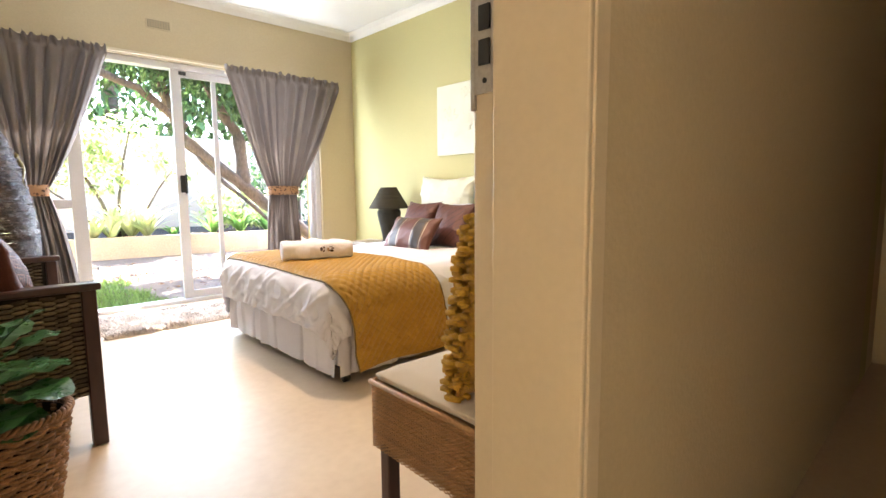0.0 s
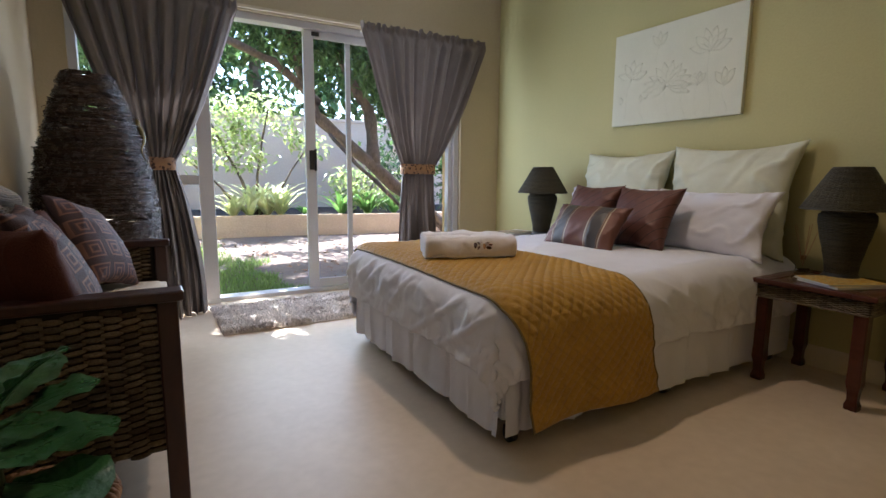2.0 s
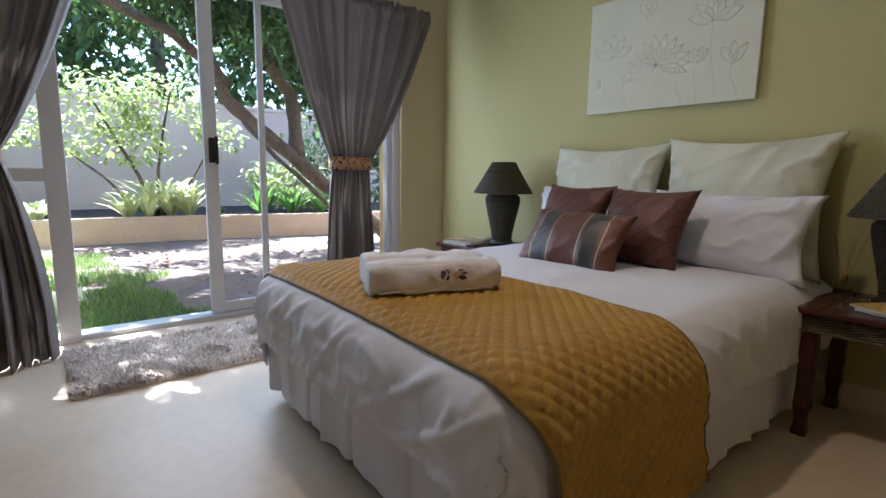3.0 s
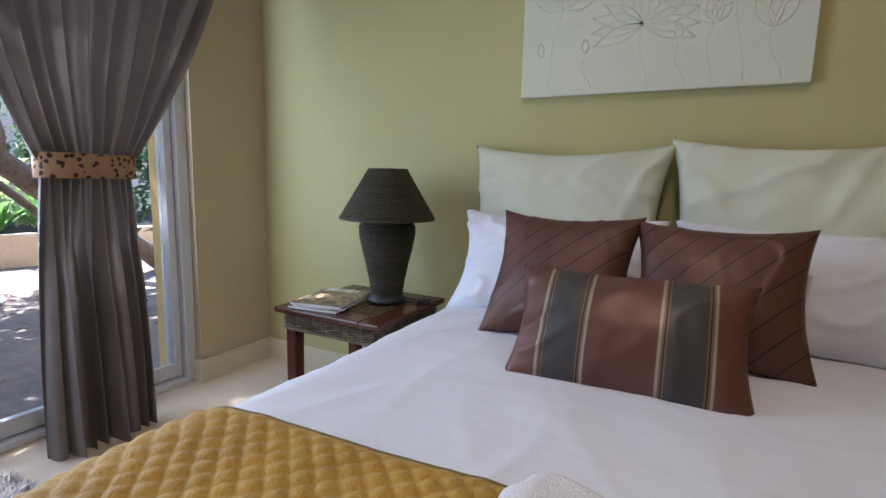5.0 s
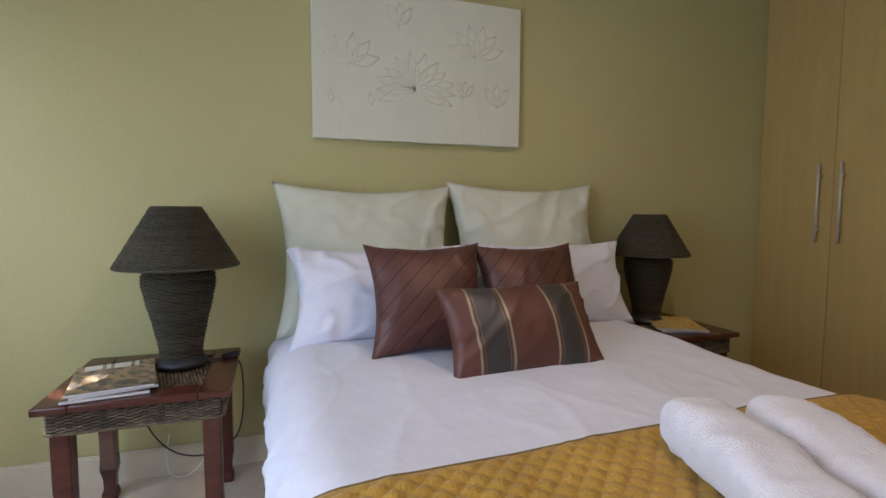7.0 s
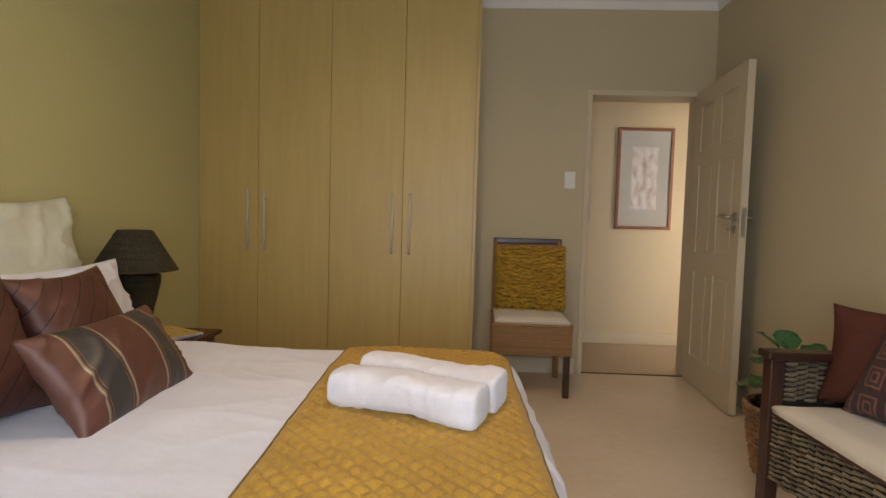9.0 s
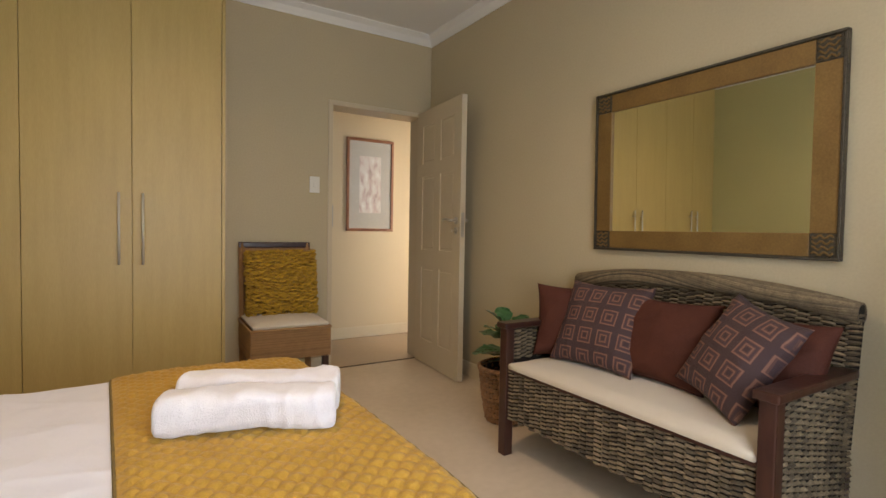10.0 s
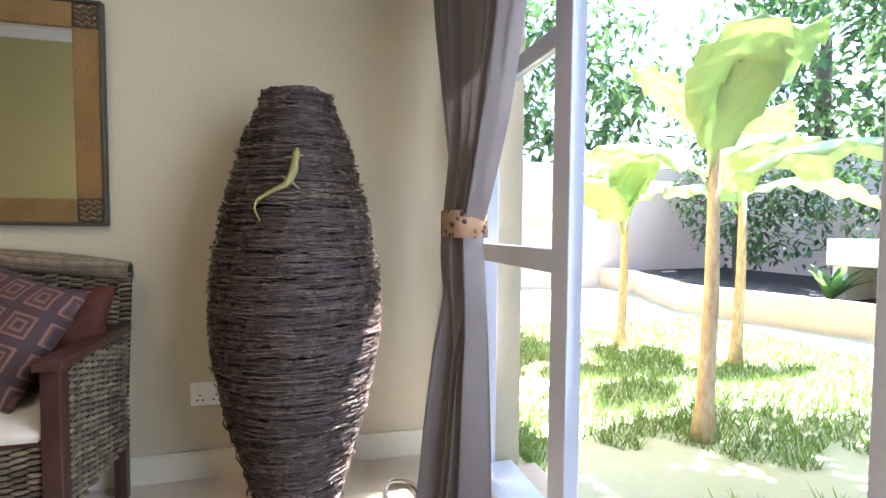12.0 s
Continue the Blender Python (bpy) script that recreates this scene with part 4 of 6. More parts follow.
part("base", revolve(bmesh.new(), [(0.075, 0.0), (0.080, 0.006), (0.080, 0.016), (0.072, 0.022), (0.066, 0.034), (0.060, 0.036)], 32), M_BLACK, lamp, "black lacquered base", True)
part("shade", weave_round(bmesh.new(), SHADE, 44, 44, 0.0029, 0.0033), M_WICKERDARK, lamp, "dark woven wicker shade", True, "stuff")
# Dark sheet inside the lampshade: gap shade put into its colour.
part("lampshade_shadow_sheet", revolve(bmesh.new(), [(r - 0.004, z) for r, z in SHADE], 40, cap=False), M_WEAVEBACK, lamp, "", True)
for k in range(20):
    a = 2 * math.pi * k / 20
    part("stake", tube(bmesh.new(), [((r + 0.0015) * math.cos(a), (r + 0.0015) * math.sin(a), z) for r, z in SHADE], 0.0022, 4), M_WICKERDARK, lamp)
for z, r in ((0.336, 0.186), (0.527, 0.074)):
    part("rim", tube(bmesh.new(), [(r * math.cos(2 * math.pi * k / 48), r * math.sin(2 * math.pi * k / 48), z) for k in range(48)], 0.0042, 6, closed=True), M_WICKERDARK, lamp, "", True)
part("lamp_neck", tube(bmesh.new(), [(0, 0, 0.32), (0, 0, 0.50)], 0.008, 10), M_BLACK, lamp)
lamp2 = copy_thing(lamp, pose(3.255, 1.350, 0.488, 0, 0, 20) @ Matrix.Scale(0.955, 4))
tagged(lamp2, "dark wicker table lamp with a conical wicker shade, beside books")

# ---- bench with cushions, against the west wall ----
SY0, SY1 = 1.755, 2.975
bench = thing("woven_bench", "dark wood two seat bench in plaited seagrass with cream seat pad", "bench", (0, 0, 0))
FX = 0.605
for y0, y1 in ((SY0, SY0 + 0.05), (SY1 - 0.05, SY1)):
    part("leg", boxes((FX - 0.045, FX + 0.005, y0, y1, 0, 0.615), bevel=0.005), M_DARKWOOD, bench)
    part("leg", boxes((0.09, 0.13, y0 + 0.005, y1 - 0.005, 0, 0.30), bevel=0.004), M_DARKWOOD, bench)
    part("armrest", boxes((0.10, FX + 0.020, y0 - 0.012, y1 + 0.012, 0.612, 0.640), bevel=0.006), M_DARKWOOD, bench)
# side panels
for yy, flip in ((SY0 + 0.012, 1), (SY1 - 0.012, -1)):
    ob = part("side_weave", rope_panel(0.47, 0.40, 0.038, 0.0180, 0.012, 3), M_WEAVE, bench, "plaited seagrass side", False, "stuff")
    ob.matrix_local = pose(0.09, yy, 0.205) if flip > 0 else pose(0.09 + 0.47, yy, 0.205, 0, 0, 180)
    # Added dark sheet; its colour is the shade behind the side weave.
    part("side_shadow_board", boxes((0.10, FX - 0.045, min(yy, yy + flip * 0.012) + 0.001, max(yy, yy + flip * 0.012) - 0.001, 0.205, 0.612)), M_WEAVEBACK, bench)
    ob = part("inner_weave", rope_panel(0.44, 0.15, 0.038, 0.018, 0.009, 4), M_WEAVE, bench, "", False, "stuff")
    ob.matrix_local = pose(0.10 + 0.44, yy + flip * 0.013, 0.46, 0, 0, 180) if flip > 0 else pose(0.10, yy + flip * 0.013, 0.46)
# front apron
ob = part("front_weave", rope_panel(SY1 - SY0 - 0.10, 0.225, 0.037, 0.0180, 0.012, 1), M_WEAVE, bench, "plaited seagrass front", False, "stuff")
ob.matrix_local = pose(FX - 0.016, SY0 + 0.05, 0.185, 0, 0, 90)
# Dark sheet added behind the front weave, painted as shade in the gaps.
part("front_shadow_board", boxes((FX - 0.034, FX - 0.018, SY0 + 0.05, SY1 - 0.05, 0.185, 0.412)), M_WEAVEBACK, bench)
part("front_rail", boxes((FX - 0.030, FX - 0.004, SY0 + 0.05, SY1 - 0.05, 0.408, 0.424), bevel=0.004), M_DARKWOOD, bench)
part("seat_board", boxes((0.11, FX - 0.02, SY0 + 0.03, SY1 - 0.03, 0.385, 0.405)), M_DARKWOOD, bench)


def back_line(s):
    """Height and place of the backrest's top edge along the bench, s from 0 to 1."""
    e = abs(2 * s - 1)
    return 0.905 - 0.055 * e ** 2.2


bl = SY1 - SY0 + 0.01


def back_weave():
    vs, fs = rope_panel(bl, 0.50, 0.038, 0.0180, 0.011, 7, shape=lambda x, z: z + 0.38 < back_line(x / bl) - 0.03)
    return [(x, y, z) for x, y, z in vs], fs


ob = part("back_weave", back_weave(), M_WEAVE, bench, "plaited seagrass backrest", False, "stuff")
ob.matrix_local = pose(0.135, SY0 - 0.005, 0.38, 0, -0.0, 90) @ pose(0, 0, 0, -8, 0, 0)
# Added near-black sheet, colour stands for shade behind the backrest weave.
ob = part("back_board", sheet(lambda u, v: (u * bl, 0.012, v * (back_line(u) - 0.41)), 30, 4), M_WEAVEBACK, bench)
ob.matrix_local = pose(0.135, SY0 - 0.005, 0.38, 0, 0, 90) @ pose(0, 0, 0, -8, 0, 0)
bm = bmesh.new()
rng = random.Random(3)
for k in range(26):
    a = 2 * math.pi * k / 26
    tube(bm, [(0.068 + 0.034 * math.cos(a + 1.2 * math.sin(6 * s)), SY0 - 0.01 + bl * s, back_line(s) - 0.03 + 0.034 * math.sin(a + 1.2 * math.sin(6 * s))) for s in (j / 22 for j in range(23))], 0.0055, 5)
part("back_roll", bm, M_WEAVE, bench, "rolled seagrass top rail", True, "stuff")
# Dark filling of the roll: shade between its strands set by colour.
part("back_roll_shadow_core", tube(bmesh.new(), [(0.068, SY0 - 0.006 + (bl - 0.008) * s, back_line(s) - 0.03) for s in (j / 22 for j in range(23))], 0.031, 10), M_WEAVEBACK, bench)
pad = part("seat_pad", soft_block(SY1 - SY0 - 0.11, 0.50, 0.062, 0.022, 0.006, 2), M_SEATC, bench, "cream cloth seat pad", True)
pad.matrix_local = pose(0.352, (SY0 + SY1) / 2, 0.406, 0, 0, 90)

SZ = 0.468
for lab, mtl, w, h, at, lean, rz, roll in (
        ("rust brown plain cushion on the bench", M_PLAINCUSH, 0.38, 0.36, (0.320, 1.945, SZ), 17, -52, 0),
        ("brown cushion woven with nested squares", M_SQUARES, 0.43, 0.41, (0.405, 2.115, SZ + 0.005), 26, -84, 0),
        ("rust brown plain cushion at the middle of the bench", M_PLAINCUSH, 0.46, 0.36, (0.330, 2.375, SZ), 20, -90, 0),
        ("brown cushion woven with nested squares, tipped on a corner", M_SQUARES, 0.33, 0.39, (0.430, 2.655, SZ + 0.030), 30, -106, -15),
        ("rust brown plain cushion against the arm", M_PLAINCUSH, 0.36, 0.35, (0.300, 2.775, SZ), 22, -106, 0)):
    ob = part("bench_cushion", pillow(w, h, 0.14, len(lab), 0.10, 0.006), mtl, None, "", True)
    ob.matrix_world = pose(*at, lean, 0, rz) @ pose(0, 0, 0, 0, roll, 0)
    tagged(ob, lab, "cushion", "cushions on the bench")

# ---- mirror over the bench ----
mir = thing("wall_mirror", "broad mirror in an aged gold frame with carved corner blocks", "mirror", (0, 1.803, 0.988))
mir.matrix_world = pose(0.002, 1.803, 0.988, 0, 0.8, 0)
MW, MH, FB = 1.09, 0.80, 0.098
part("glass", boxes((0.006, 0.012, FB, MW - FB, FB, MH - FB)), M_MIRROR, mir, "silvered mirror glass")
part("backing", boxes((0.0, 0.006, 0.01, MW - 0.01, 0.01, MH - 0.01)), M_BLACK, mir)
c = 0.085
for x0, x1, z0, z1 in ((c + 0.012, MW - c - 0.012, 0.012, FB), (c + 0.012, MW - c - 0.012, MH - FB, MH - 0.012), (0.012, FB, c + 0.012, MH - c - 0.012), (MW - FB, MW - 0.012, c + 0.012, MH - c - 0.012)):
    part("frame_rail", boxes((0.006, 0.024, x0, x1, z0, z1), bevel=0.003), M_GOLD, mir)
part("outer_moulding", boxes((0.0, 0.032, 0, MW, 0, 0.012), (0.0, 0.032, 0, MW, MH - 0.012, MH), (0.0, 0.032, 0, 0.012, 0.012, MH - 0.012), (0.0, 0.032, MW - 0.012, MW, 0.012, MH - 0.012), bevel=0.003), M_PEWTER, mir)
for y in (0.012, MW - c - 0.012):
    for z in (0.012, MH - c - 0.012):
        blk = part("corner_block", boxes((0.006, 0.026, y + 0.001, y + c - 0.001, z + 0.001, z + c - 0.001), bevel=0.003), M_PEWTER, mir, "carved pewter corner block")
        bm = bmesh.new()
        for k in range(4):
            zz = z + 0.013 + 0.02 * k
            tube(bm, [(0.027 + 0.003 * math.sin(j * 1.4), y + 0.010 + (c - 0.02) * j / 10, zz + 0.006 * math.sin(j * 1.3 + k)) for j in range(11)], 0.0042, 5)
        part("carving", bm, M_GOLD, blk, "", True)

# ---- wicker chair with mustard cushion ----
ch = thing("wicker_chair", "honey rattan dining chair with dark top rail and cream pad", "chair", (1.278, 0.330, 0), -2)
CW, CD = 0.482, 0.50
for sx in (-1, 1):
    part("leg", boxes((sx * (CW / 2 - 0.02) - 0.019, sx * (CW / 2 - 0.02) + 0.019, CD / 2 - 0.075, CD / 2 - 0.036, 0, 0.29), bevel=0.004), M_DARKWOOD, ch)
    bm = bmesh.new()
    x = sx * (CW / 2 - 0.022)
    tube(bm, [(x, -CD / 2 + 0.035, 0), (x, -CD / 2 + 0.03, 0.45), (x, -CD / 2 - 0.002, 0.75), (x, -CD / 2 - 0.028, 0.965)], 0.022, 4)
    part("back_post", bm, M_RATTAN, ch)
part("top_rail", boxes((-CW / 2 + 0.002, CW / 2 - 0.002, -CD / 2 - 0.046, -CD / 2 - 0.012, 0.935, 0.972), bevel=0.005), M_DARKWOOD, ch)
part("seat_frame", boxes((-CW / 2 + 0.006, CW / 2 - 0.006, -CD / 2 + 0.01, CD / 2 - 0.006, 0.275, 0.452)), M_RATTAN, ch)
for k, (w, off) in enumerate(((CW - 0.004, CD / 2), (CD - 0.01, CW / 2), (CW - 0.004, CD / 2), (CD - 0.01, CW / 2))):
    ob = part("wicker_side", wicker_panel(w, 0.185, 38, 26), M_RATTAN, ch, "woven honey rattan side", False, "stuff")
    ob.matrix_local = pose(0, 0, 0, 0, 0, 90 * k) @ pose(-w / 2, -off + 0.004, 0.270)
part("wicker_edge", tube(bmesh.new(), [(-CW / 2, -CD / 2 + 0.01, 0.455), (-CW / 2, CD / 2, 0.455), (CW / 2, CD / 2, 0.455), (CW / 2, -CD / 2 + 0.01, 0.455)], 0.008, 8), M_RATTAN, ch, "", True)
ob = part("back_weave", wicker_panel(CW - 0.07, 0.48, 90, 24), M_RATTAN, ch, "woven rattan backrest", False, "stuff")
ob.matrix_local = pose((CW - 0.07) / 2, -CD / 2 + 0.036, 0.455, 6, 0, 180)
part("back_board", sheet(lambda u, v: ((u - 0.5) * (CW - 0.07), -CD / 2 + 0.026 - 0.050 * v, 0.455 + 0.48 * v), 2, 4), M_RATTAN, ch)
pad = part("seat_pad", soft_block(CW - 0.02, CD - 0.02, 0.040, 0.018, 0.010, 4), M_SEATC, ch, "cream cloth seat pad", True)
pad.matrix_local = pose(0, 0.0, 0.456)

cu = thing("loop_cushion", "mustard cushion covered in rows of yarn loops, on the chair", "cushion", (1.266, 0.250, 0.502), -3)
UW, UH = 0.44, 0.425
body = part("cover", pillow(UW, UH, 0.14, 3, 0.03, 0.003), M_MUSTARD, cu, "plain mustard cover", True)
body.matrix_local = pose(0, 0, 0, 9, 0, 0)
rng = random.Random(11)
vs_bm = bmesh.new()
for r in range(20):
    z = 0.012 + (UH - 0.02) * r / 19
    for k in range(-3, 28):
        x = -UW / 2 + 0.012 + (UW - 0.024) * max(-0.4, min(24.4, k)) / 24 + rng.uniform(-0.006, 0.006)
        u, v = 2 * x / UW, 2 * z / UH - 1
        y = 0.07 * (max(0, 1 - abs(u) ** 2.6) * max(0, 1 - abs(v) ** 2.6)) ** 0.5
        y -= 0.016 * max(0, -k, k - 24) - (0.016 if k < 0 or k > 24 else 0)
        zj = z
        z += rng.uniform(-0.010, 0.010)
        s = rng.uniform(0.013, 0.024)
        dz = rng.uniform(0.006, 0.020)
        tube(vs_bm, [(x - s * 0.6, y, z), (x - s * 0.7, y + s * 1.1, z - dz * 0.4), (x, y + s * 1.6, z - dz), (x + s * 0.7, y + s * 1.1, z - dz * 0.4), (x + s * 0.6, y, z)], rng.uniform(0.0058, 0.0085), 5)
        z = zj
ob = part("loop_pile", vs_bm, M_MUSTYARN, cu, "mustard yarn loops", True, "stuff")
ob.matrix_local = pose(0, 0, 0, 9, 0, 0)

# ---- tall twig vase and gecko ----
VX, VY = 0.315, 3.565
VASE = [(0.125, 0.0), (0.150, 0.08), (0.178, 0.18), (0.237, 0.39), (0.276, 0.60), (0.282, 0.70), (0.277, 0.82), (0.243, 1.03), (0.182, 1.25), (0.120, 1.405), (0.108, 1.44)]
vase = thing("twig_vase", "tall dark floor vase wound from thin vine twigs", "floor vase", (VX, VY, 0))
rng = random.Random(5)
bm = bmesh.new()
for k in range(7400):
    z = 1.445 * rng.random() if k > 1400 else 1.445 * k / 1400
    if 0.55 < z < 1.3 and rng.random() < 0.22:
        continue
    a0, span = rng.uniform(0, 2 * math.pi), rng.uniform(0.5, 1.3)
    off = rng.uniform(-0.012, 0.007) + (0.012 if rng.random() < 0.04 else 0)
    sl = rng.uniform(-0.011, 0.011)
    pts = []
    for j in range(6):
        t = j / 5
        zz = min(1.448, max(0.004, z + sl * (t - 0.5) + 0.002 * math.sin(j * 2 + k)))
        r = along(VASE, zz) + off + 0.0035 * math.sin(j * 1.7 + k * 1.3)
        pts.append((r * math.cos(a0 + span * t), r * math.sin(a0 + span * t), zz))
    tube(bm, pts, rng.uniform(0.0013, 0.0031), 4, caps=False)
part("twig_winding", bm, M_TWIG, vase, "wound dark vine twigs", True, "stuff")
# Dark shell added inside the lower vase, coloured like the shade there.
part("shadow_core", revolve(bmesh.new(), [(along(VASE, z) - 0.016, z) for z in (0.002, 0.1, 0.2, 0.3, 0.4, 0.5)], 40, cap=False), M_WEAVEBACK, vase)
bm = bmesh.new()
for i in range(10):
    tube(bm, [((along(VASE, z) - 0.015) * math.cos(i * 0.628), (along(VASE, z) - 0.015) * math.sin(i * 0.628), z) for z in (j * 0.09 for j in range(17))], 0.005, 5)
part("ribs", bm, M_TWIG, vase)

M_GECKO = mat("olive_yellow_lacquer", (0.24, 0.20, 0.05), (0.16, 0.125, 0.03), 40, 0.5, 0.3, 200)
bm = bmesh.new()
ga = math.radians(-9)


def on_vase(s, z, lift):
    a = ga + s / 0.2
    r = along(VASE, z) + lift
    return (VX + r * math.cos(a), VY + r * math.sin(a), z)


tube(bm, [on_vase(0.035, 1.232, 0.018), on_vase(0.033, 1.215, 0.020), on_vase(0.030, 1.195, 0.018), on_vase(0.026, 1.165, 0.020), on_vase(0.018, 1.135, 0.019), on_vase(0.005, 1.115, 0.016), on_vase(-0.03, 1.095, 0.014), on_vase(-0.062, 1.070, 0.013), on_vase(-0.068, 1.045, 0.012), on_vase(-0.05, 1.005, 0.012)], [0.004, 0.012, 0.010, 0.014, 0.013, 0.009, 0.006, 0.005, 0.004, 0.002], 8)
for s0, z0, s1, z1 in ((0.03, 1.195, 0.055, 1.212), (0.03, 1.195, 0.0, 1.200), (0.012, 1.125, 0.040, 1.105), (0.012, 1.125, -0.01, 1.142)):
    tube(bm, [on_vase(s0, z0, 0.016), on_vase((s0 + s1) / 2, (z0 + z1) / 2 + 0.006, 0.018), on_vase(s1, z1, 0.012)], [0.005, 0.004, 0.003], 6)
ge = part("gecko_ornament", bm, M_GECKO, None, "", True)
tagged(ge, "olive yellow gecko ornament clinging to the twig vase", "ornament")


# ---- plant in a willow basket ----
bk = thing("willow_basket", "oval brown willow basket with a braided rim", "basket", (0.296, 1.435, 0), 12)
PROF = [(0.112, 0.004), (0.125, 0.08), (0.140, 0.18), (0.155, 0.30)]
bm = bmesh.new()
for r in range(10):
    for s in range(2):
        z = 0.016 + 0.0288 * r + 0.0122 * s
        rad = along(PROF, z)
        pts = []
        for k in range(144):
            a = 2 * math.pi * k / 144
            q = rad + 0.0068 * math.cos(18 * a + math.pi * r) + 0.001 * math.sin(5 * a + s + r)
            pts.append((q * 1.08 * math.cos(a), q * 0.97 * math.sin(a), z + 0.0025 * math.sin(18 * a + math.pi * r + 1.2 * s) + 0.0015 * math.sin(7 * a + r + s)))
        tube(bm, pts, 0.0066, 6, closed=True)
part("weave", bm, M_BASKET, bk, "", True, "stuff")
for k in range(36):
    a = 2 * math.pi * (k + 0.5) / 36
    part("stake", tube(bmesh.new(), [(along(PROF, z) * 1.08 * math.cos(a), along(PROF, z) * 0.95 * math.sin(a), z) for z in (0.005, 0.08, 0.16, 0.24, 0.305)], 0.004, 6), M_BASKET, bk)
bm = bmesh.new()
for s in range(3):
    pts = []
    for k in range(144):
        a = 2 * math.pi * k / 144
        ph = 18 * a + s * 2 * math.pi / 3
        q = 0.158 + 0.009 * math.cos(ph)
        pts.append((q * 1.08 * math.cos(a), q * 0.95 * math.sin(a), 0.308 + 0.009 * math.sin(ph * 1.0)))
    tube(bm, pts, 0.0062, 6, closed=True)
part("braided_rim", bm, M_BASKET, bk, "braided willow rim", True)
# Near-black sheet inside the willow: shade in the gaps put into colour.
part("basket_shadow_lining", revolve(bmesh.new(), [(0.108, 0.003), (0.120, 0.08), (0.134, 0.18), (0.148, 0.295)], 40, sx=1.08, sy=0.95, cap=False), M_WEAVEBACK, bk)
part("soil", revolve(bmesh.new(), [(0.001, 0.262), (0.14, 0.258)], 32, sx=1.08, sy=0.95, cap=False), M_SOIL, bk, "dark potting soil")

pl = thing("rubber_plant", "leafy green fiddle leaf plant growing in the willow basket", "house plant", (0.296, 1.435, 0.26))
part("stem", tube(bmesh.new(), [(0, 0, -0.01), (0.008, -0.006, 0.09), (0.0, 0.0, 0.18), (-0.006, 0.004, 0.27)], [0.012, 0.010, 0.008, 0.005], 8), M_STEM, pl, "green brown stem", True)
rng = random.Random(8)


def leaf(at, az, el, ln, w, seed):
    ob_bm = bmesh.new()
    n = 10
    rows = []
    for i in range(n + 1):
        t = i / n
        wd = w * math.sin(math.pi * min(1.0, t * 0.97 + 0.02)) ** 0.7 * (0.65 + 0.55 * t)
        cz = -0.22 * ln * t * t
        row = []
        for j in range(7):
            s = (j - 3) / 3
            z = cz + 0.10 * abs(s) * wd + 0.006 * math.sin(t * 17 + seed) * abs(s)
            row.append(ob_bm.verts.new((t * ln, s * wd, z)))
        rows.append(row)
    for i in range(n):
        for j in range(6):
            ob_bm.faces.new((rows[i][j], rows[i][j + 1], rows[i + 1][j + 1], rows[i + 1][j]))
    tube(ob_bm, [(-0.03, 0, 0.0)] + [(k / 6 * ln, 0, -0.22 * ln * (k / 6) ** 2 - 0.001) for k in range(7)], [0.003, 0.003, 0.0026, 0.0022, 0.0018, 0.0014, 0.001, 0.0006], 5)
    ob = part("leaf", ob_bm, M_LEAFDARK, pl, "", True)
    ob.matrix_local = pose(*at, 0, -el, az)
    return ob


for k, (az, el, z, ln, w) in enumerate(((200, 18, 0.12, 0.165, 0.058), (265, 8, 0.07, 0.16, 0.062), (325, 12, 0.10, 0.17, 0.060), (20, 22, 0.13, 0.165, 0.055), (80, 25, 0.12, 0.16, 0.055), (150, 28, 0.16, 0.16, 0.052), (235, 35, 0.19, 0.15, 0.050), (300, 30, 0.17, 0.15, 0.050), (0, 40, 0.21, 0.14, 0.045), (55, 48, 0.23, 0.13, 0.040), (120, 50, 0.22, 0.13, 0.042), (180, 52, 0.24, 0.12, 0.040), (255, 66, 0.26, 0.12, 0.036), (340, 62, 0.26, 0.13, 0.034), (285, -6, 0.05, 0.14, 0.056), (230, 4, 0.09, 0.15, 0.055))):
    d = Vector((math.cos(radians(az)), math.sin(radians(az)), 0)) * 0.028
    leaf((d.x, d.y, z + 0.025), az, el * 0.85 - 2, ln * 1.02, w * 1.6, k)


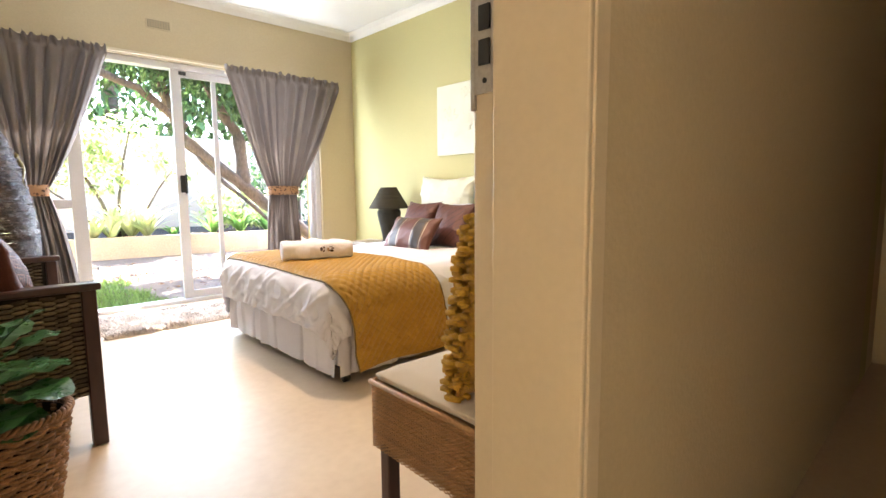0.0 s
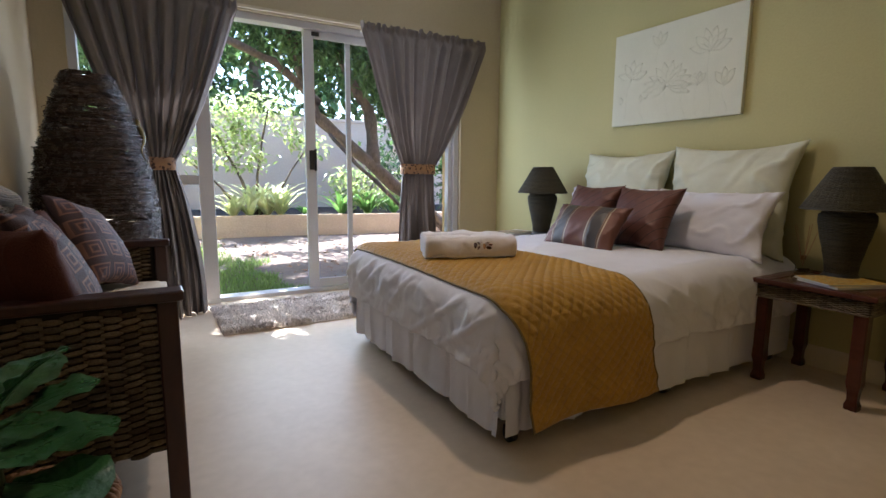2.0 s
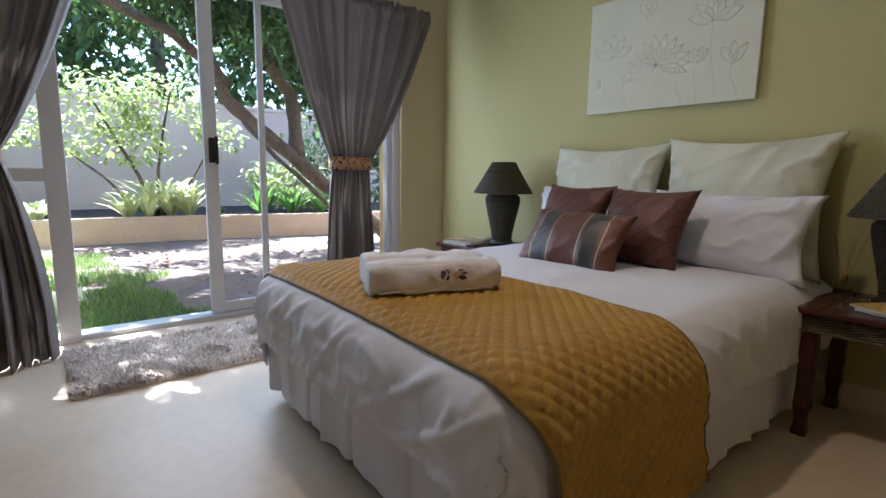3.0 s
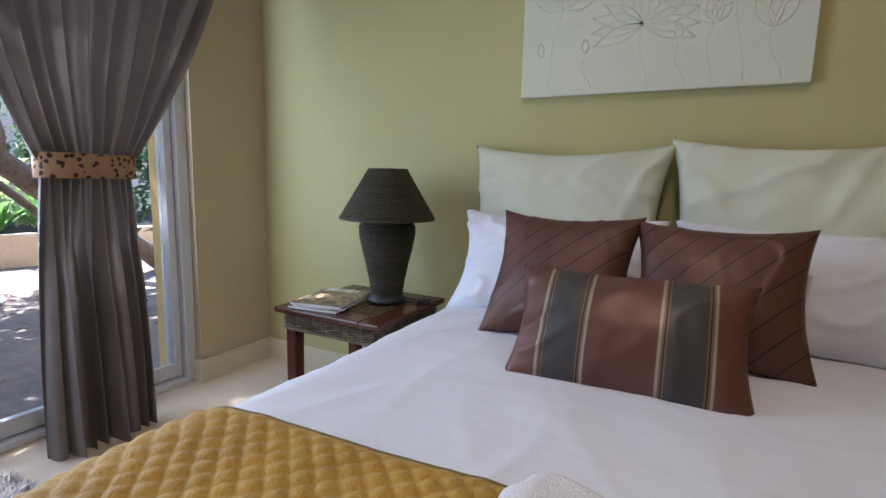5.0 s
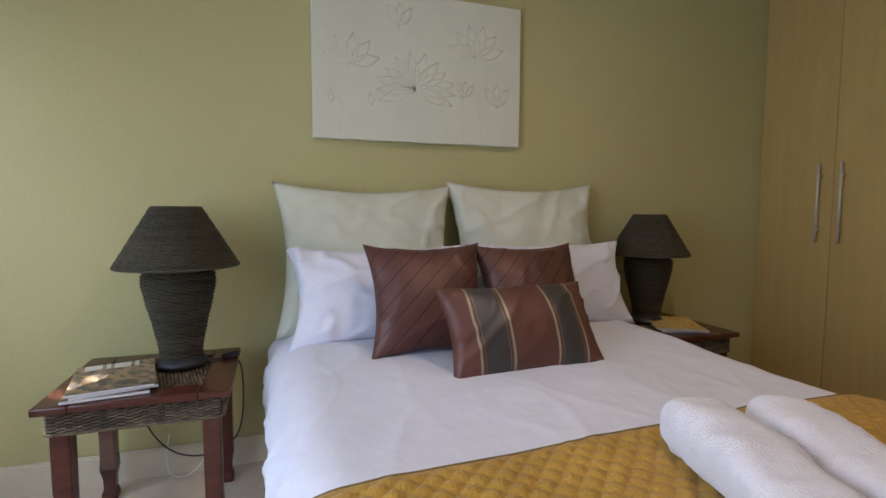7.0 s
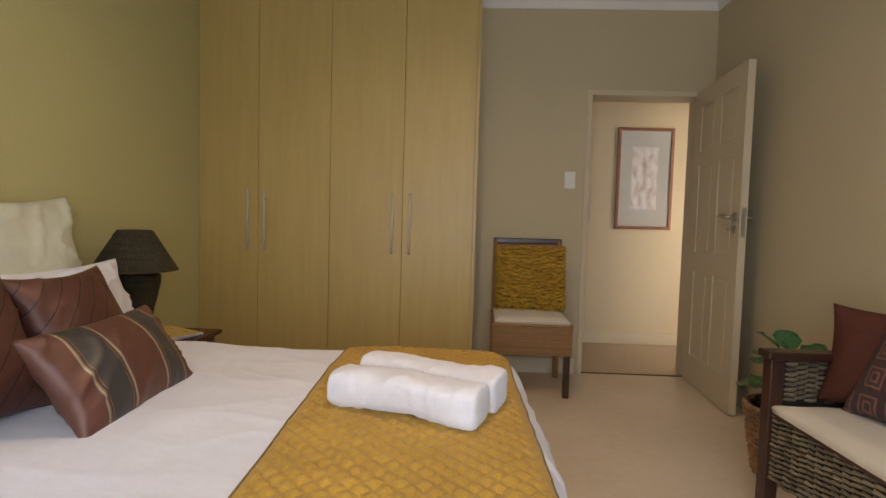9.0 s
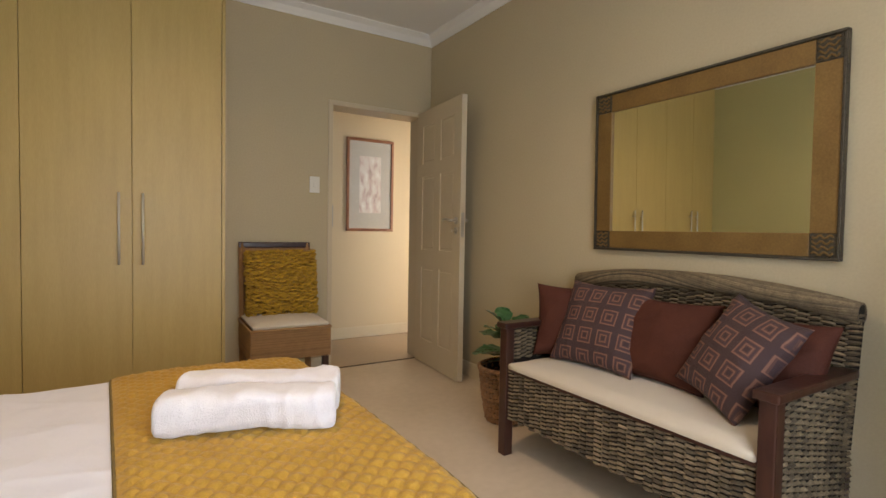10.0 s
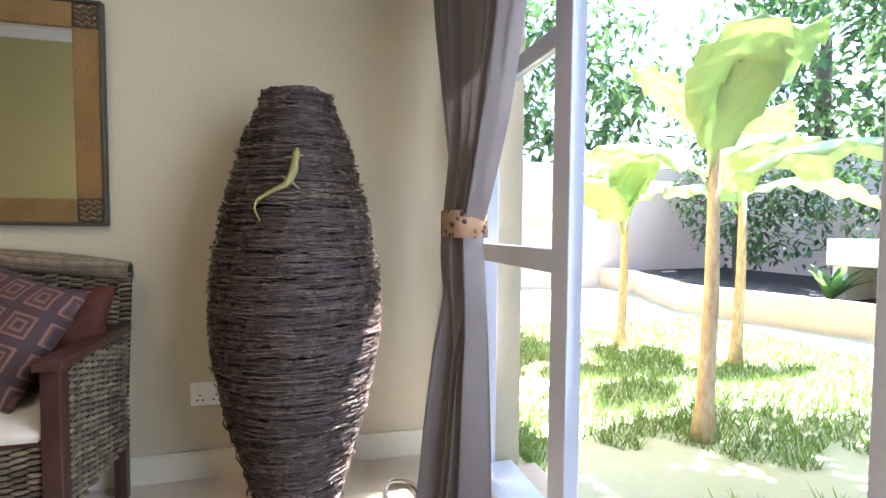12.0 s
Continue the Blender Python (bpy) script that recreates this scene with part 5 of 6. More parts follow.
# ---- curtains ----
def curtain(name, x_top, x_tie, x_bot, z_tie, seed, kick_out, label):
    cu = thing(name, label, "curtain", (0, 0, 0), 0, "curtains at the glazed opening")
    z_top, yc = 2.035, 4.085
    pleats = 10

    def edges_at(z):
        if z > z_tie:
            t = (z - z_tie) / (z_top - z_tie)
            f = t ** 0.82
            return x_tie[0] + (x_top[0] - x_tie[0]) * f, x_tie[1] + (x_top[1] - x_tie[1]) * f, 0.040 + 0.004 * (1 - t), t
        t = min(1, (z_tie - z) / (z_tie - 0.02))
        f = 1 - (1 - t) ** 2.2
        return x_tie[0] + (x_bot[0] - x_tie[0]) * f, x_tie[1] + (x_bot[1] - x_tie[1]) * f, 0.038 + 0.026 * f, 1 - t

    def fn(u, v):
        z = 2.095 + (0.004 - 2.095) * v
        zz = min(z, z_top)
        a, b, depth, t = edges_at(zz)
        squeeze = max(0.0, 1 - abs(z - z_tie) / 0.28)
        wob = 1.1 * noise.noise((u * 5 + seed * 3, z * 0.8, 0))
        ph = 2 * math.pi * pleats * (u + 0.05 * noise.noise((u * 3.5, z * 0.5, seed)))
        amp = 0.72 + 0.8 * noise.noise((u * 7, z * 0.7, seed + 5))
        fold = amp * math.sin(ph + wob) + 0.18 * math.sin(2.3 * ph + 1.7 + 1.5 * z) + 0.10 * noise.noise((u * 24, z * 3, seed))
        low = max(0.0, min(1.0, (z_tie - 0.05 - z) / 0.35))
        soft = 0.75 * math.sin(ph * 0.8 + 1.2 + 0.8 * noise.noise((u * 3, z * 0.8, seed))) + 0.3 * math.sin(ph * 1.3 + 2.0 + 0.6 * z) + 0.25 * fold
        fold = fold * (1 - low) + soft * low
        x = a + (b - a) * u + 0.006 * math.cos(ph) * (1 - squeeze)
        kick = kick_out * (1 - min(1.0, max(0.0, z) / z_tie)) ** 0.8
        taper = 1 - 0.6 * low * abs(2 * u - 1) ** 3
        y = yc - kick * (0.35 + 0.65 * math.sin(math.pi * u) ** 0.7) + (depth + 0.12 * kick) * fold * taper * (1 - 0.25 * squeeze) - 0.035 * math.sin(math.pi * u) * squeeze
        if z > z_top:
            up = min(1.0, (z - z_top) / 0.05)
            y = yc + up * (0.026 * math.sin(ph * 2.0 + 1.5 + 2 * noise.noise((u * 9, seed, 2))) + 0.012 * math.sin(4.7 * ph))
            x += up * 0.008 * math.cos(ph * 2.0 + 0.8)
            z += up * (0.012 * math.sin(ph * 2.0 + 0.5) + 0.016 * noise.noise((u * 30, seed, 1)))
        elif z > z_top - 0.06:
            y = yc + (y - yc) * (0.12 + 0.88 * (z_top - z) / 0.06)
        y = min(y, 4.215)
        return (x, y, z)
    part("cloth", sheet(fn, 260, 140), M_CURTAIN, cu, "", True)
    xa, xb = x_tie
    bm = bmesh.new()
    rings = []
    for k in range(48):
        a = 2 * math.pi * k / 48
        px, py = (xa + xb) / 2 + ((xb - xa) / 2 + 0.012) * math.copysign(abs(math.cos(a)) ** 0.8, math.cos(a)), yc - 0.012 + 0.066 * math.copysign(abs(math.sin(a)) ** 0.8, math.sin(a))
        rings.append([bm.verts.new((px, py, z_tie - 0.041)), bm.verts.new((px, py, z_tie + 0.041))])
    for k in range(48):
        r0, r1 = rings[k], rings[(k + 1) % 48]
        bm.faces.new((r0[0], r1[0], r1[1], r0[1]))
    band = part("tie_band", bm, M_TIE, cu, "tan band printed with dark brown spots", True)
    sm = band.modifiers.new("thickness", "SOLIDIFY")
    sm.thickness = 0.004
    part("rod", tube(bmesh.new(), [(x_top[0] + 0.02, yc + 0.060, z_top + 0.008), (x_top[1] - 0.02, yc + 0.060, z_top + 0.008)], 0.007, 10), M_TRIM, cu)
    part("rod_bracket", boxes((x_top[0] + 0.25, x_top[0] + 0.27, yc + 0.06, RY, z_top, z_top + 0.016), (x_top[1] - 0.27, x_top[1] - 0.25, yc + 0.06, RY, z_top, z_top + 0.016)), M_TRIM, cu)
    return cu


def spots(n, l, xyz, old):
    v = n.new("ShaderNodeTexVoronoi")
    tc = n.new("ShaderNodeTexCoord")
    l.new(tc.outputs["Object"], v.inputs["Vector"])
    v.inputs["Scale"].default_value = 46.0
    nz = n.new("ShaderNodeTexNoise")
    l.new(tc.outputs["Object"], nz.inputs["Vector"])
    nz.inputs["Scale"].default_value = 90.0
    d = calc(n, l, "MULTIPLY_ADD", nz.outputs["Fac"], 0.5, v.outputs["Distance"])
    return mixed(n, l, calc(n, l, "LESS_THAN", d, 0.60), old, (0.045, 0.018, 0.010))


M_TIE = tinted(mat("spotted_tan_cloth", (0.36, 0.21, 0.11), (0.30, 0.17, 0.09), 20, 0.85, 0.3, 240), spots)
curtain("curtain", (0.147, 1.142), (0.520, 0.705), (0.455, 0.85), 1.005, 1, 0.10, "taupe curtain gathered by a spotted tie band, beside the floor vase")
curtain("curtain", (2.014, 3.170), (2.354, 2.640), (2.315, 2.69), 0.998, 2, 0.02, "taupe curtain gathered by a spotted tie band, beside the bed")

# ---- shaggy rug ----
rug = thing("shaggy_rug", "grey beige shaggy rug at the garden door", "rug", (1.545, 3.745, 0), 1)
part("rug_backing", boxes((-0.67, 0.67, -0.325, 0.325, 0.0, 0.010), bevel=0.003), M_RUG, rug)
rng = random.Random(21)
vs, fs = [], []
for k in range(15000):
    x, y = rng.uniform(-0.675, 0.675), rng.uniform(-0.33, 0.33)
    a = rng.uniform(0, 2 * math.pi) * 0.5 + 4 * noise.noise((x * 5, y * 5, 2))
    lean = rng.uniform(0.012, 0.034)
    dx, dy = math.cos(a) * lean, math.sin(a) * lean
    w = rng.uniform(0.0022, 0.0042)
    h = rng.uniform(0.022, 0.040)
    px, py = -math.sin(a) * w, math.cos(a) * w
    i = len(vs)
    vs += [(x - px, y - py, 0.008), (x + px, y + py, 0.008), (x + dx * 0.5 + px, y + dy * 0.5 + py, h * 0.8), (x + dx * 0.5 - px, y + dy * 0.5 - py, h * 0.8), (x + dx, y + dy, h)]
    fs += [(i, i + 1, i + 2, i + 3), (i + 3, i + 2, i + 4)]
part("pile", (vs, fs), M_RUG, rug, "long grey beige pile", False, "stuff")

# ---- small things in the room ----
sk = thing("wall_socket", "white double wall socket above the skirting board", "socket", (0, 3.22, 0.288))
part("plate", boxes((0.0, 0.009, -0.064, 0.064, 0, 0.092), bevel=0.002), M_WHITEP, sk)
for y in (-0.03, 0.03):
    part("switch_rocker", boxes((0.009, 0.013, y - 0.012, y + 0.012, 0.062, 0.080), bevel=0.0015), M_WHITEP, sk)
    for dy, dz in ((-0.010, 0.022), (0.010, 0.022), (0.0, 0.040)):
        part("pin_hole", tube(bmesh.new(), [(0.0092, y + dy, dz), (0.0098, y + dy, dz)], 0.004, 8), M_BLACK, sk)

vent = thing("air_vent", "cream plaster air brick with rows of square holes", "air vent", (1.555, RY, 2.33))
part("vent_plate", boxes((-0.098, 0.098, -0.006, 0, 0, 0.074), bevel=0.002), M_WALL, vent)
for r in range(4):
    for k in range(9):
        part("vent_hole", boxes((-0.082 + 0.0195 * k - 0.0055, -0.082 + 0.0195 * k + 0.0055, -0.0068, -0.0062, 0.010 + 0.0165 * r, 0.020 + 0.0165 * r)), M_BLACK, vent)


def cover_art(n, l, xyz, old):
    a = n.new("ShaderNodeTexNoise")
    a.inputs["Scale"].default_value = 7.0
    r = n.new("ShaderNodeValToRGB")
    for pos, colour in ((0.40, (0.05, 0.04, 0.035)), (0.50, (0.20, 0.15, 0.11)), (0.58, (0.42, 0.24, 0.10)), (0.66, (0.30, 0.24, 0.19))):
        e = r.color_ramp.elements.new(pos)
        e.color = (*colour, 1)
    l.new(a.outputs["Fac"], r.inputs["Fac"])
    return r.outputs["Color"]


def yellow_art(n, l, xyz, old):
    a = n.new("ShaderNodeTexNoise")
    a.inputs["Scale"].default_value = 11.0
    r = n.new("ShaderNodeValToRGB")
    for pos, colour in ((0.40, (0.55, 0.30, 0.03)), (0.52, (0.72, 0.48, 0.05)), (0.60, (0.65, 0.60, 0.45)), (0.66, (0.40, 0.22, 0.05))):
        e = r.color_ramp.elements.new(pos)
        e.color = (*colour, 1)
    l.new(a.outputs["Fac"], r.inputs["Fac"])
    return r.outputs["Color"]


M_COVER = tinted(mat("brown_magazine_cover", (0.3, 0.2, 0.1), None, 8, 0.3, 0.0), cover_art)
M_YCOVER = tinted(mat("yellow_magazine_cover", (0.6, 0.4, 0.1), None, 8, 0.3, 0.0), yellow_art)


def magazine(at, rz, w, d, h, cover, label):
    mg = thing("magazine", label, "magazine", at, rz, "magazines")
    part("page_block", boxes((-w / 2, w / 2, -d / 2, d / 2, 0, h), bevel=0.0008), M_PAPER, mg)
    part("cover", sheet(lambda u, v: ((u - 0.5) * w, (v - 0.5) * d, h + 0.0008 + 0.002 * u * u * v), 8, 8), cover, mg, "printed glossy cover")
    return mg


m1 = magazine((3.045, 3.475, 0.4885), -82, 0.21, 0.275, 0.008, M_COVER, "glossy magazine at the foot of a small pile")
m2 = magazine((3.055, 3.470, 0.4975), -76, 0.21, 0.275, 0.007, M_COVER, "glossy magazine lying in a small pile")
m3 = magazine((3.050, 3.472, 0.5055), -79, 0.21, 0.275, 0.006, M_COVER, "brown glossy magazine with white title on top of the pile")
for k, (x0, x1) in enumerate(((-0.082, -0.036), (-0.026, -0.014), (-0.004, 0.040), (0.050, 0.062))):
    part("title_bar", boxes((x0, x1, 0.072, 0.122, 0.0092, 0.0100)), M_WHITEP, m3)
magazine((3.145, 1.290, 0.4885), 68, 0.20, 0.27, 0.010, M_YCOVER, "yellow covered magazine on the bedside table")
magazine((3.140, 1.300, 0.4998), 62, 0.20, 0.27, 0.006, M_YCOVER, "yellow covered magazine on top of another")

rd = thing("reed_diffuser", "small glass reed diffuser with a gold collar and thin reeds", "diffuser", (3.31, 1.53, 0.488))
part("bottle", revolve(bmesh.new(), [(0.030, 0.0), (0.032, 0.006), (0.028, 0.03), (0.016, 0.055), (0.011, 0.062)], 24), M_GLASS, rd, "clear glass bottle", True)
part("collar", revolve(bmesh.new(), [(0.012, 0.062), (0.0125, 0.064), (0.0125, 0.082), (0.011, 0.084)], 20), M_GOLD, rd, "gold collar", True)
for k in range(5):
    a = k * 1.26
    part("reed", tube(bmesh.new(), [(0, 0, 0.03), (0.055 * math.cos(a), 0.055 * math.sin(a), 0.235)], 0.0015, 5), M_RATTAN, rd)


def cable(name, pts, r, m, label):
    c = bpy.data.curves.new(name, "CURVE")
    c.dimensions, c.bevel_depth, c.bevel_resolution = "3D", r, 2
    s = c.splines.new("NURBS")
    s.points.add(len(pts) - 1)
    for p, q in zip(s.points, pts):
        p.co = (*q, 1)
    s.use_endpoint_u, s.order_u = True, 4
    c.materials.append(m)
    return tagged(new(name, c), label, "cable")


cable("lamp_cord", [(3.20, 3.25, 0.492), (3.22, 3.18, 0.493), (3.25, 3.135, 0.490), (3.26, 3.125, 0.40), (3.28, 3.13, 0.20), (3.35, 3.20, 0.10), (3.38, 3.35, 0.06), (3.39, 3.46, 0.16), (3.40, 3.50, 0.30)], 0.003, M_BLACK, "black lamp cord hanging behind the bedside table")
cable("white_cord", [(3.41, 3.22, 0.26), (3.38, 3.24, 0.12), (3.36, 3.30, 0.02), (3.35, 3.38, 0.008), (3.38, 3.42, 0.05), (3.41, 3.40, 0.16)], 0.003, M_WHITEP, "white cord trailing behind the bedside table")
sw = part("cord_switch", boxes((-0.03, 0.03, -0.011, 0.011, 0, 0.018), bevel=0.005), M_BLACK)
sw.matrix_world = pose(3.235, 3.165, 0.488, 0, 0, -50)
tagged(sw, "black inline switch of the lamp cord on the table", "cord switch")
rng = random.Random(4)
for k, (m, lab) in enumerate(((M_WHITEP, "white cable lying in a loose coil"), (M_BLACK, "black cable lying in a loose coil"), (M_STEEL, "grey cable lying in a loose coil"))):
    cable("floor_cable", [(0.33 + 0.015 * k + (0.10 + 0.02 * rng.random()) * math.cos(a * (1 + 0.1 * k)), 3.93 + (0.055 + 0.02 * rng.random()) * math.sin(a * (1 + 0.1 * k)), 0.006 + 0.006 * k + 0.01 * rng.random()) for a in (j * 0.7 for j in range(24))], 0.0032, m, lab)
M_BLUEP = mat("blue_plastic", (0.05, 0.12, 0.5), None, 8, 0.4, 0)
pg = part("cable_plug", boxes((-0.022, 0.022, -0.012, 0.012, 0, 0.018), bevel=0.004), M_BLUEP)
pg.matrix_world = pose(0.40, 3.885, 0.0, 0, 0, 30)
tagged(pg, "small blue cable plug on the floor", "plug")

# ---- corridor picture ----
# Pale tones hold the white glass reflection, painted over the pink print.
def print_art(n, l, xyz, old):
    w = n.new("ShaderNodeTexNoise")
    w.inputs["Scale"].default_value = 5.0
    r = n.new("ShaderNodeValToRGB")
    for pos, colour in ((0.42, (0.58, 0.47, 0.43)), (0.50, (0.64, 0.58, 0.53)), (0.58, (0.67, 0.64, 0.58))):
        e = r.color_ramp.elements.new(pos)
        e.color = (*colour, 1)
    l.new(w.outputs["Fac"], r.inputs["Fac"])
    return r.outputs["Color"]


hp = thing("framed_print", "framed pale print in a copper brown frame on the corridor wall", "picture", (0.108, -1.0, 1.055))
HW, HH = 0.50, 0.91
part("frame", boxes((-HW / 2, HW / 2, 0, 0.025, 0, 0.028), (-HW / 2, HW / 2, 0, 0.025, HH - 0.028, HH), (-HW / 2, -HW / 2 + 0.028, 0, 0.025, 0.028, HH - 0.028), (HW / 2 - 0.028, HW / 2, 0, 0.025, 0.028, HH - 0.028), bevel=0.004), mat("copper_brown_frame", (0.36, 0.17, 0.09), (0.22, 0.09, 0.05), 10, 0.35, 0.1), hp)
part("mount", boxes((-HW / 2 + 0.028, HW / 2 - 0.028, 0.002, 0.008, 0.028, HH - 0.028)), mat("grey_cream_mount_card", (0.50, 0.48, 0.42), (0.46, 0.44, 0.38), 6, 0.25, 0), hp, "cream mount card")
part("print", boxes((-0.115, 0.115, 0.008, 0.010, 0.18, 0.74)), tinted(mat("pink_print_with_reflection", (0.6, 0.5, 0.45), None, 5, 0.25, 0), print_art), hp, "pink botanical print, paled by a glass reflection put into its colours")

p = part("picture_glass", boxes((-HW / 2 + 0.026, HW / 2 - 0.026, 0.014, 0.017, 0.026, HH - 0.026)), M_PICGLASS, hp, "reflecting picture glass")
p.visible_shadow = False

# ---- ceiling lamp ----
cl = thing("ceiling_downlight", "recessed ceiling downlight with a brushed steel ring", "ceiling lamp", (1.85, 2.12, RZ))
part("trim_ring", tube(bmesh.new(), [(0.075 * math.cos(2 * math.pi * k / 32), 0.075 * math.sin(2 * math.pi * k / 32), -0.004) for k in range(33)], 0.007, 8), M_STEEL, cl, "brushed steel ring", True)
part("lens", sheet(lambda u, v: (0.070 * v * math.cos(2 * math.pi * u), 0.070 * v * math.sin(2 * math.pi * u), -0.006 - 0.004 * (1 - v * v)), 32, 4), mat("frosted_lamp_glass", (0.82, 0.80, 0.74), (0.76, 0.73, 0.66), 8, 0.4, 0.05), cl, "frosted glass lens", True)

# ---- garden ----
GZ = -0.09


def ground_mix(n, l, xyz, old):
    w = n.new("ShaderNodeTexNoise")
    w.inputs["Scale"].default_value = 0.55
    w.inputs["Detail"].default_value = 5.0
    edge = calc(n, l, "ADD", w.outputs["Fac"], calc(n, l, "MULTIPLY", calc(n, l, "SUBTRACT", 1.6, xyz.outputs["X"]), 0.22))
    fac = calc(n, l, "GREATER_THAN", edge, 0.62)
    v = n.new("ShaderNodeTexNoise")
    v.inputs["Scale"].default_value = 9.0
    v.inputs["Detail"].default_value = 6.0
    green = mixed(n, l, calc(n, l, "MULTIPLY_ADD", v.outputs["Fac"], 2.4, -0.7), (0.60, 0.54, 0.40), (0.34, 0.38, 0.16))
    return mixed(n, l, fac, old, green)


tinted(M_GROUND, ground_mix)
structure("ground", boxes((-300, 300, RY + 0.22, 400, GZ - 0.2, GZ), (-300, -1.62, -300, RY + 0.22, GZ - 0.2, GZ), (4.02, 300, -300, RY + 0.22, GZ - 0.2, GZ), (-1.62, 4.02, -300, -1.3, GZ - 0.2, GZ)), M_GROUND, "garden ground of bare earth and thin lawn", "ground")
structure("sill", boxes((OX0, OX1, RY + 0.18, RY + 0.30, -0.12, -0.02), bevel=0.005), M_PLANTER, "plastered outer door step", "door step")
structure("house_outer_wall", boxes((RX + 0.22, 9.0, RY - 0.02, RY + 0.222, -0.1, 2.9), (-3.5, -0.22, RY - 0.02, RY + 0.222, -0.1, 2.9), (OX1, 9.0, RY + 0.222, RY + 0.325, -0.1, 2.9)), M_OUT, "ochre plastered outer wall of the house", "wall")
# Unseen slab added over the ceiling so that no light leaks in.
structure("roof", boxes((-3.6, 9.1, -1.5, RY + 0.42, RZ + 0.24, RZ + 0.40)), M_OUT, "unseen flat roof slab added to keep light out of the room", "roof")

bw = thing("boundary_wall", "tall beige plastered boundary wall behind the planting", "garden wall", (0, 0, 0), kind="structure")
part("wall_run", boxes((-9.0, 12.0, 11.6, 11.85, GZ, 2.15)), M_GARDENWALL, bw)
part("wall_run", boxes((-6.25, -6.0, -2, 11.6, GZ, 2.15)), M_GARDENWALL, bw)
part("coping", boxes((-9.3, 12.0, 11.57, 11.88, 2.15, 2.22), bevel=0.01), M_GARDENWALL, bw)
pw = thing("planter_wall", "low cream plastered planter wall round the beds", "planter", (0, 0, 0), kind="structure")
pts = [(-7.5, 8.6), (-5.2, 8.9), (-3.4, 8.3), (-1.6, 8.9), (0.4, 9.2), (2.2, 9.15), (4.2, 8.75), (6.4, 8.5), (9.0, 8.4)]
bm = bmesh.new()
rows = []
for i, (x, y) in enumerate(pts):
    rows.append([bm.verts.new(p) for p in ((x, y, GZ), (x, y, 0.27), (x, y + 0.16, 0.27), (x, y + 0.16, GZ))])
for r0, r1 in zip(rows, rows[1:]):
    for k in range(4):
        bm.faces.new((r0[k], r0[(k + 1) % 4], r1[(k + 1) % 4], r1[k]))
bmesh.ops.bevel(bm, geom=[e for e in bm.edges if e.verts[0].co.z > 0.2 and e.verts[1].co.z > 0.2], offset=0.02, segments=2, affect="EDGES")
part("front_wall", bm, M_PLANTER, pw)
bm = bmesh.new()
rows = []
for x, y in pts:
    rows.append([bm.verts.new((x, y + 0.15, 0.20)), bm.verts.new((x, 11.6, 0.24))])
for r0, r1 in zip(rows, rows[1:]):
    bm.faces.new((r0[0], r1[0], r1[1], r0[1]))
structure("planting_bed", bm, M_SOIL, "dark soil of the raised planting bed", "soil")
br = thing("garden_hearth", "white plastered garden hearth with an open front", "garden hearth", (-1.5, 9.75, 0.2), 8)
M_GPAINT = mat("white_garden_paint", (0.72, 0.68, 0.62), (0.60, 0.56, 0.50), 3, 0.85, 0.3)
part("pier", boxes((-0.75, -0.60, -0.3, 0.4, -0.3, 0.40), bevel=0.01), M_GPAINT, br)
part("pier", boxes((0.60, 0.75, -0.3, 0.4, -0.3, 0.40), bevel=0.01), M_GPAINT, br)
part("back_wall", boxes((-0.60, 0.60, 0.2, 0.4, -0.3, 0.40), bevel=0.01), M_GPAINT, br)
part("hood", boxes((-0.80, 0.80, -0.34, 0.42, 0.40, 0.70), bevel=0.012), M_GPAINT, br)


def tree(name, label, trunk_paths, blobs, count, size, seed, bark, leaf_mat, droop=0.3, narrow=0.42):
    tr = thing(name, label, "tree", (0, 0, 0))
    first = True
    for pts, r0, r1 in trunk_paths:
        n = len(pts)
        fine = []
        for i in range(n - 1):
            for j in range(5):
                t = j / 5
                p = Vector(pts[i]).lerp(Vector(pts[i + 1]), t)
                fine.append(p + Vector(noise.noise_vector(p * 1.7)) * 0.05)
        fine.append(Vector(pts[-1]))
        m = len(fine)
        bm = tube(bmesh.new(), fine, [(r0 + (r1 - r0) * k / (m - 1)) * (1 + 0.12 * math.sin(k * 1.9)) for k in range(m)], 9)
        part("trunk" if first else "limb", bm, bark, tr, "", True)
        first = False
    part("crown", leaves(blobs, count, size, seed, droop, narrow), leaf_mat, tr, "", False, "stuff")
    return tr


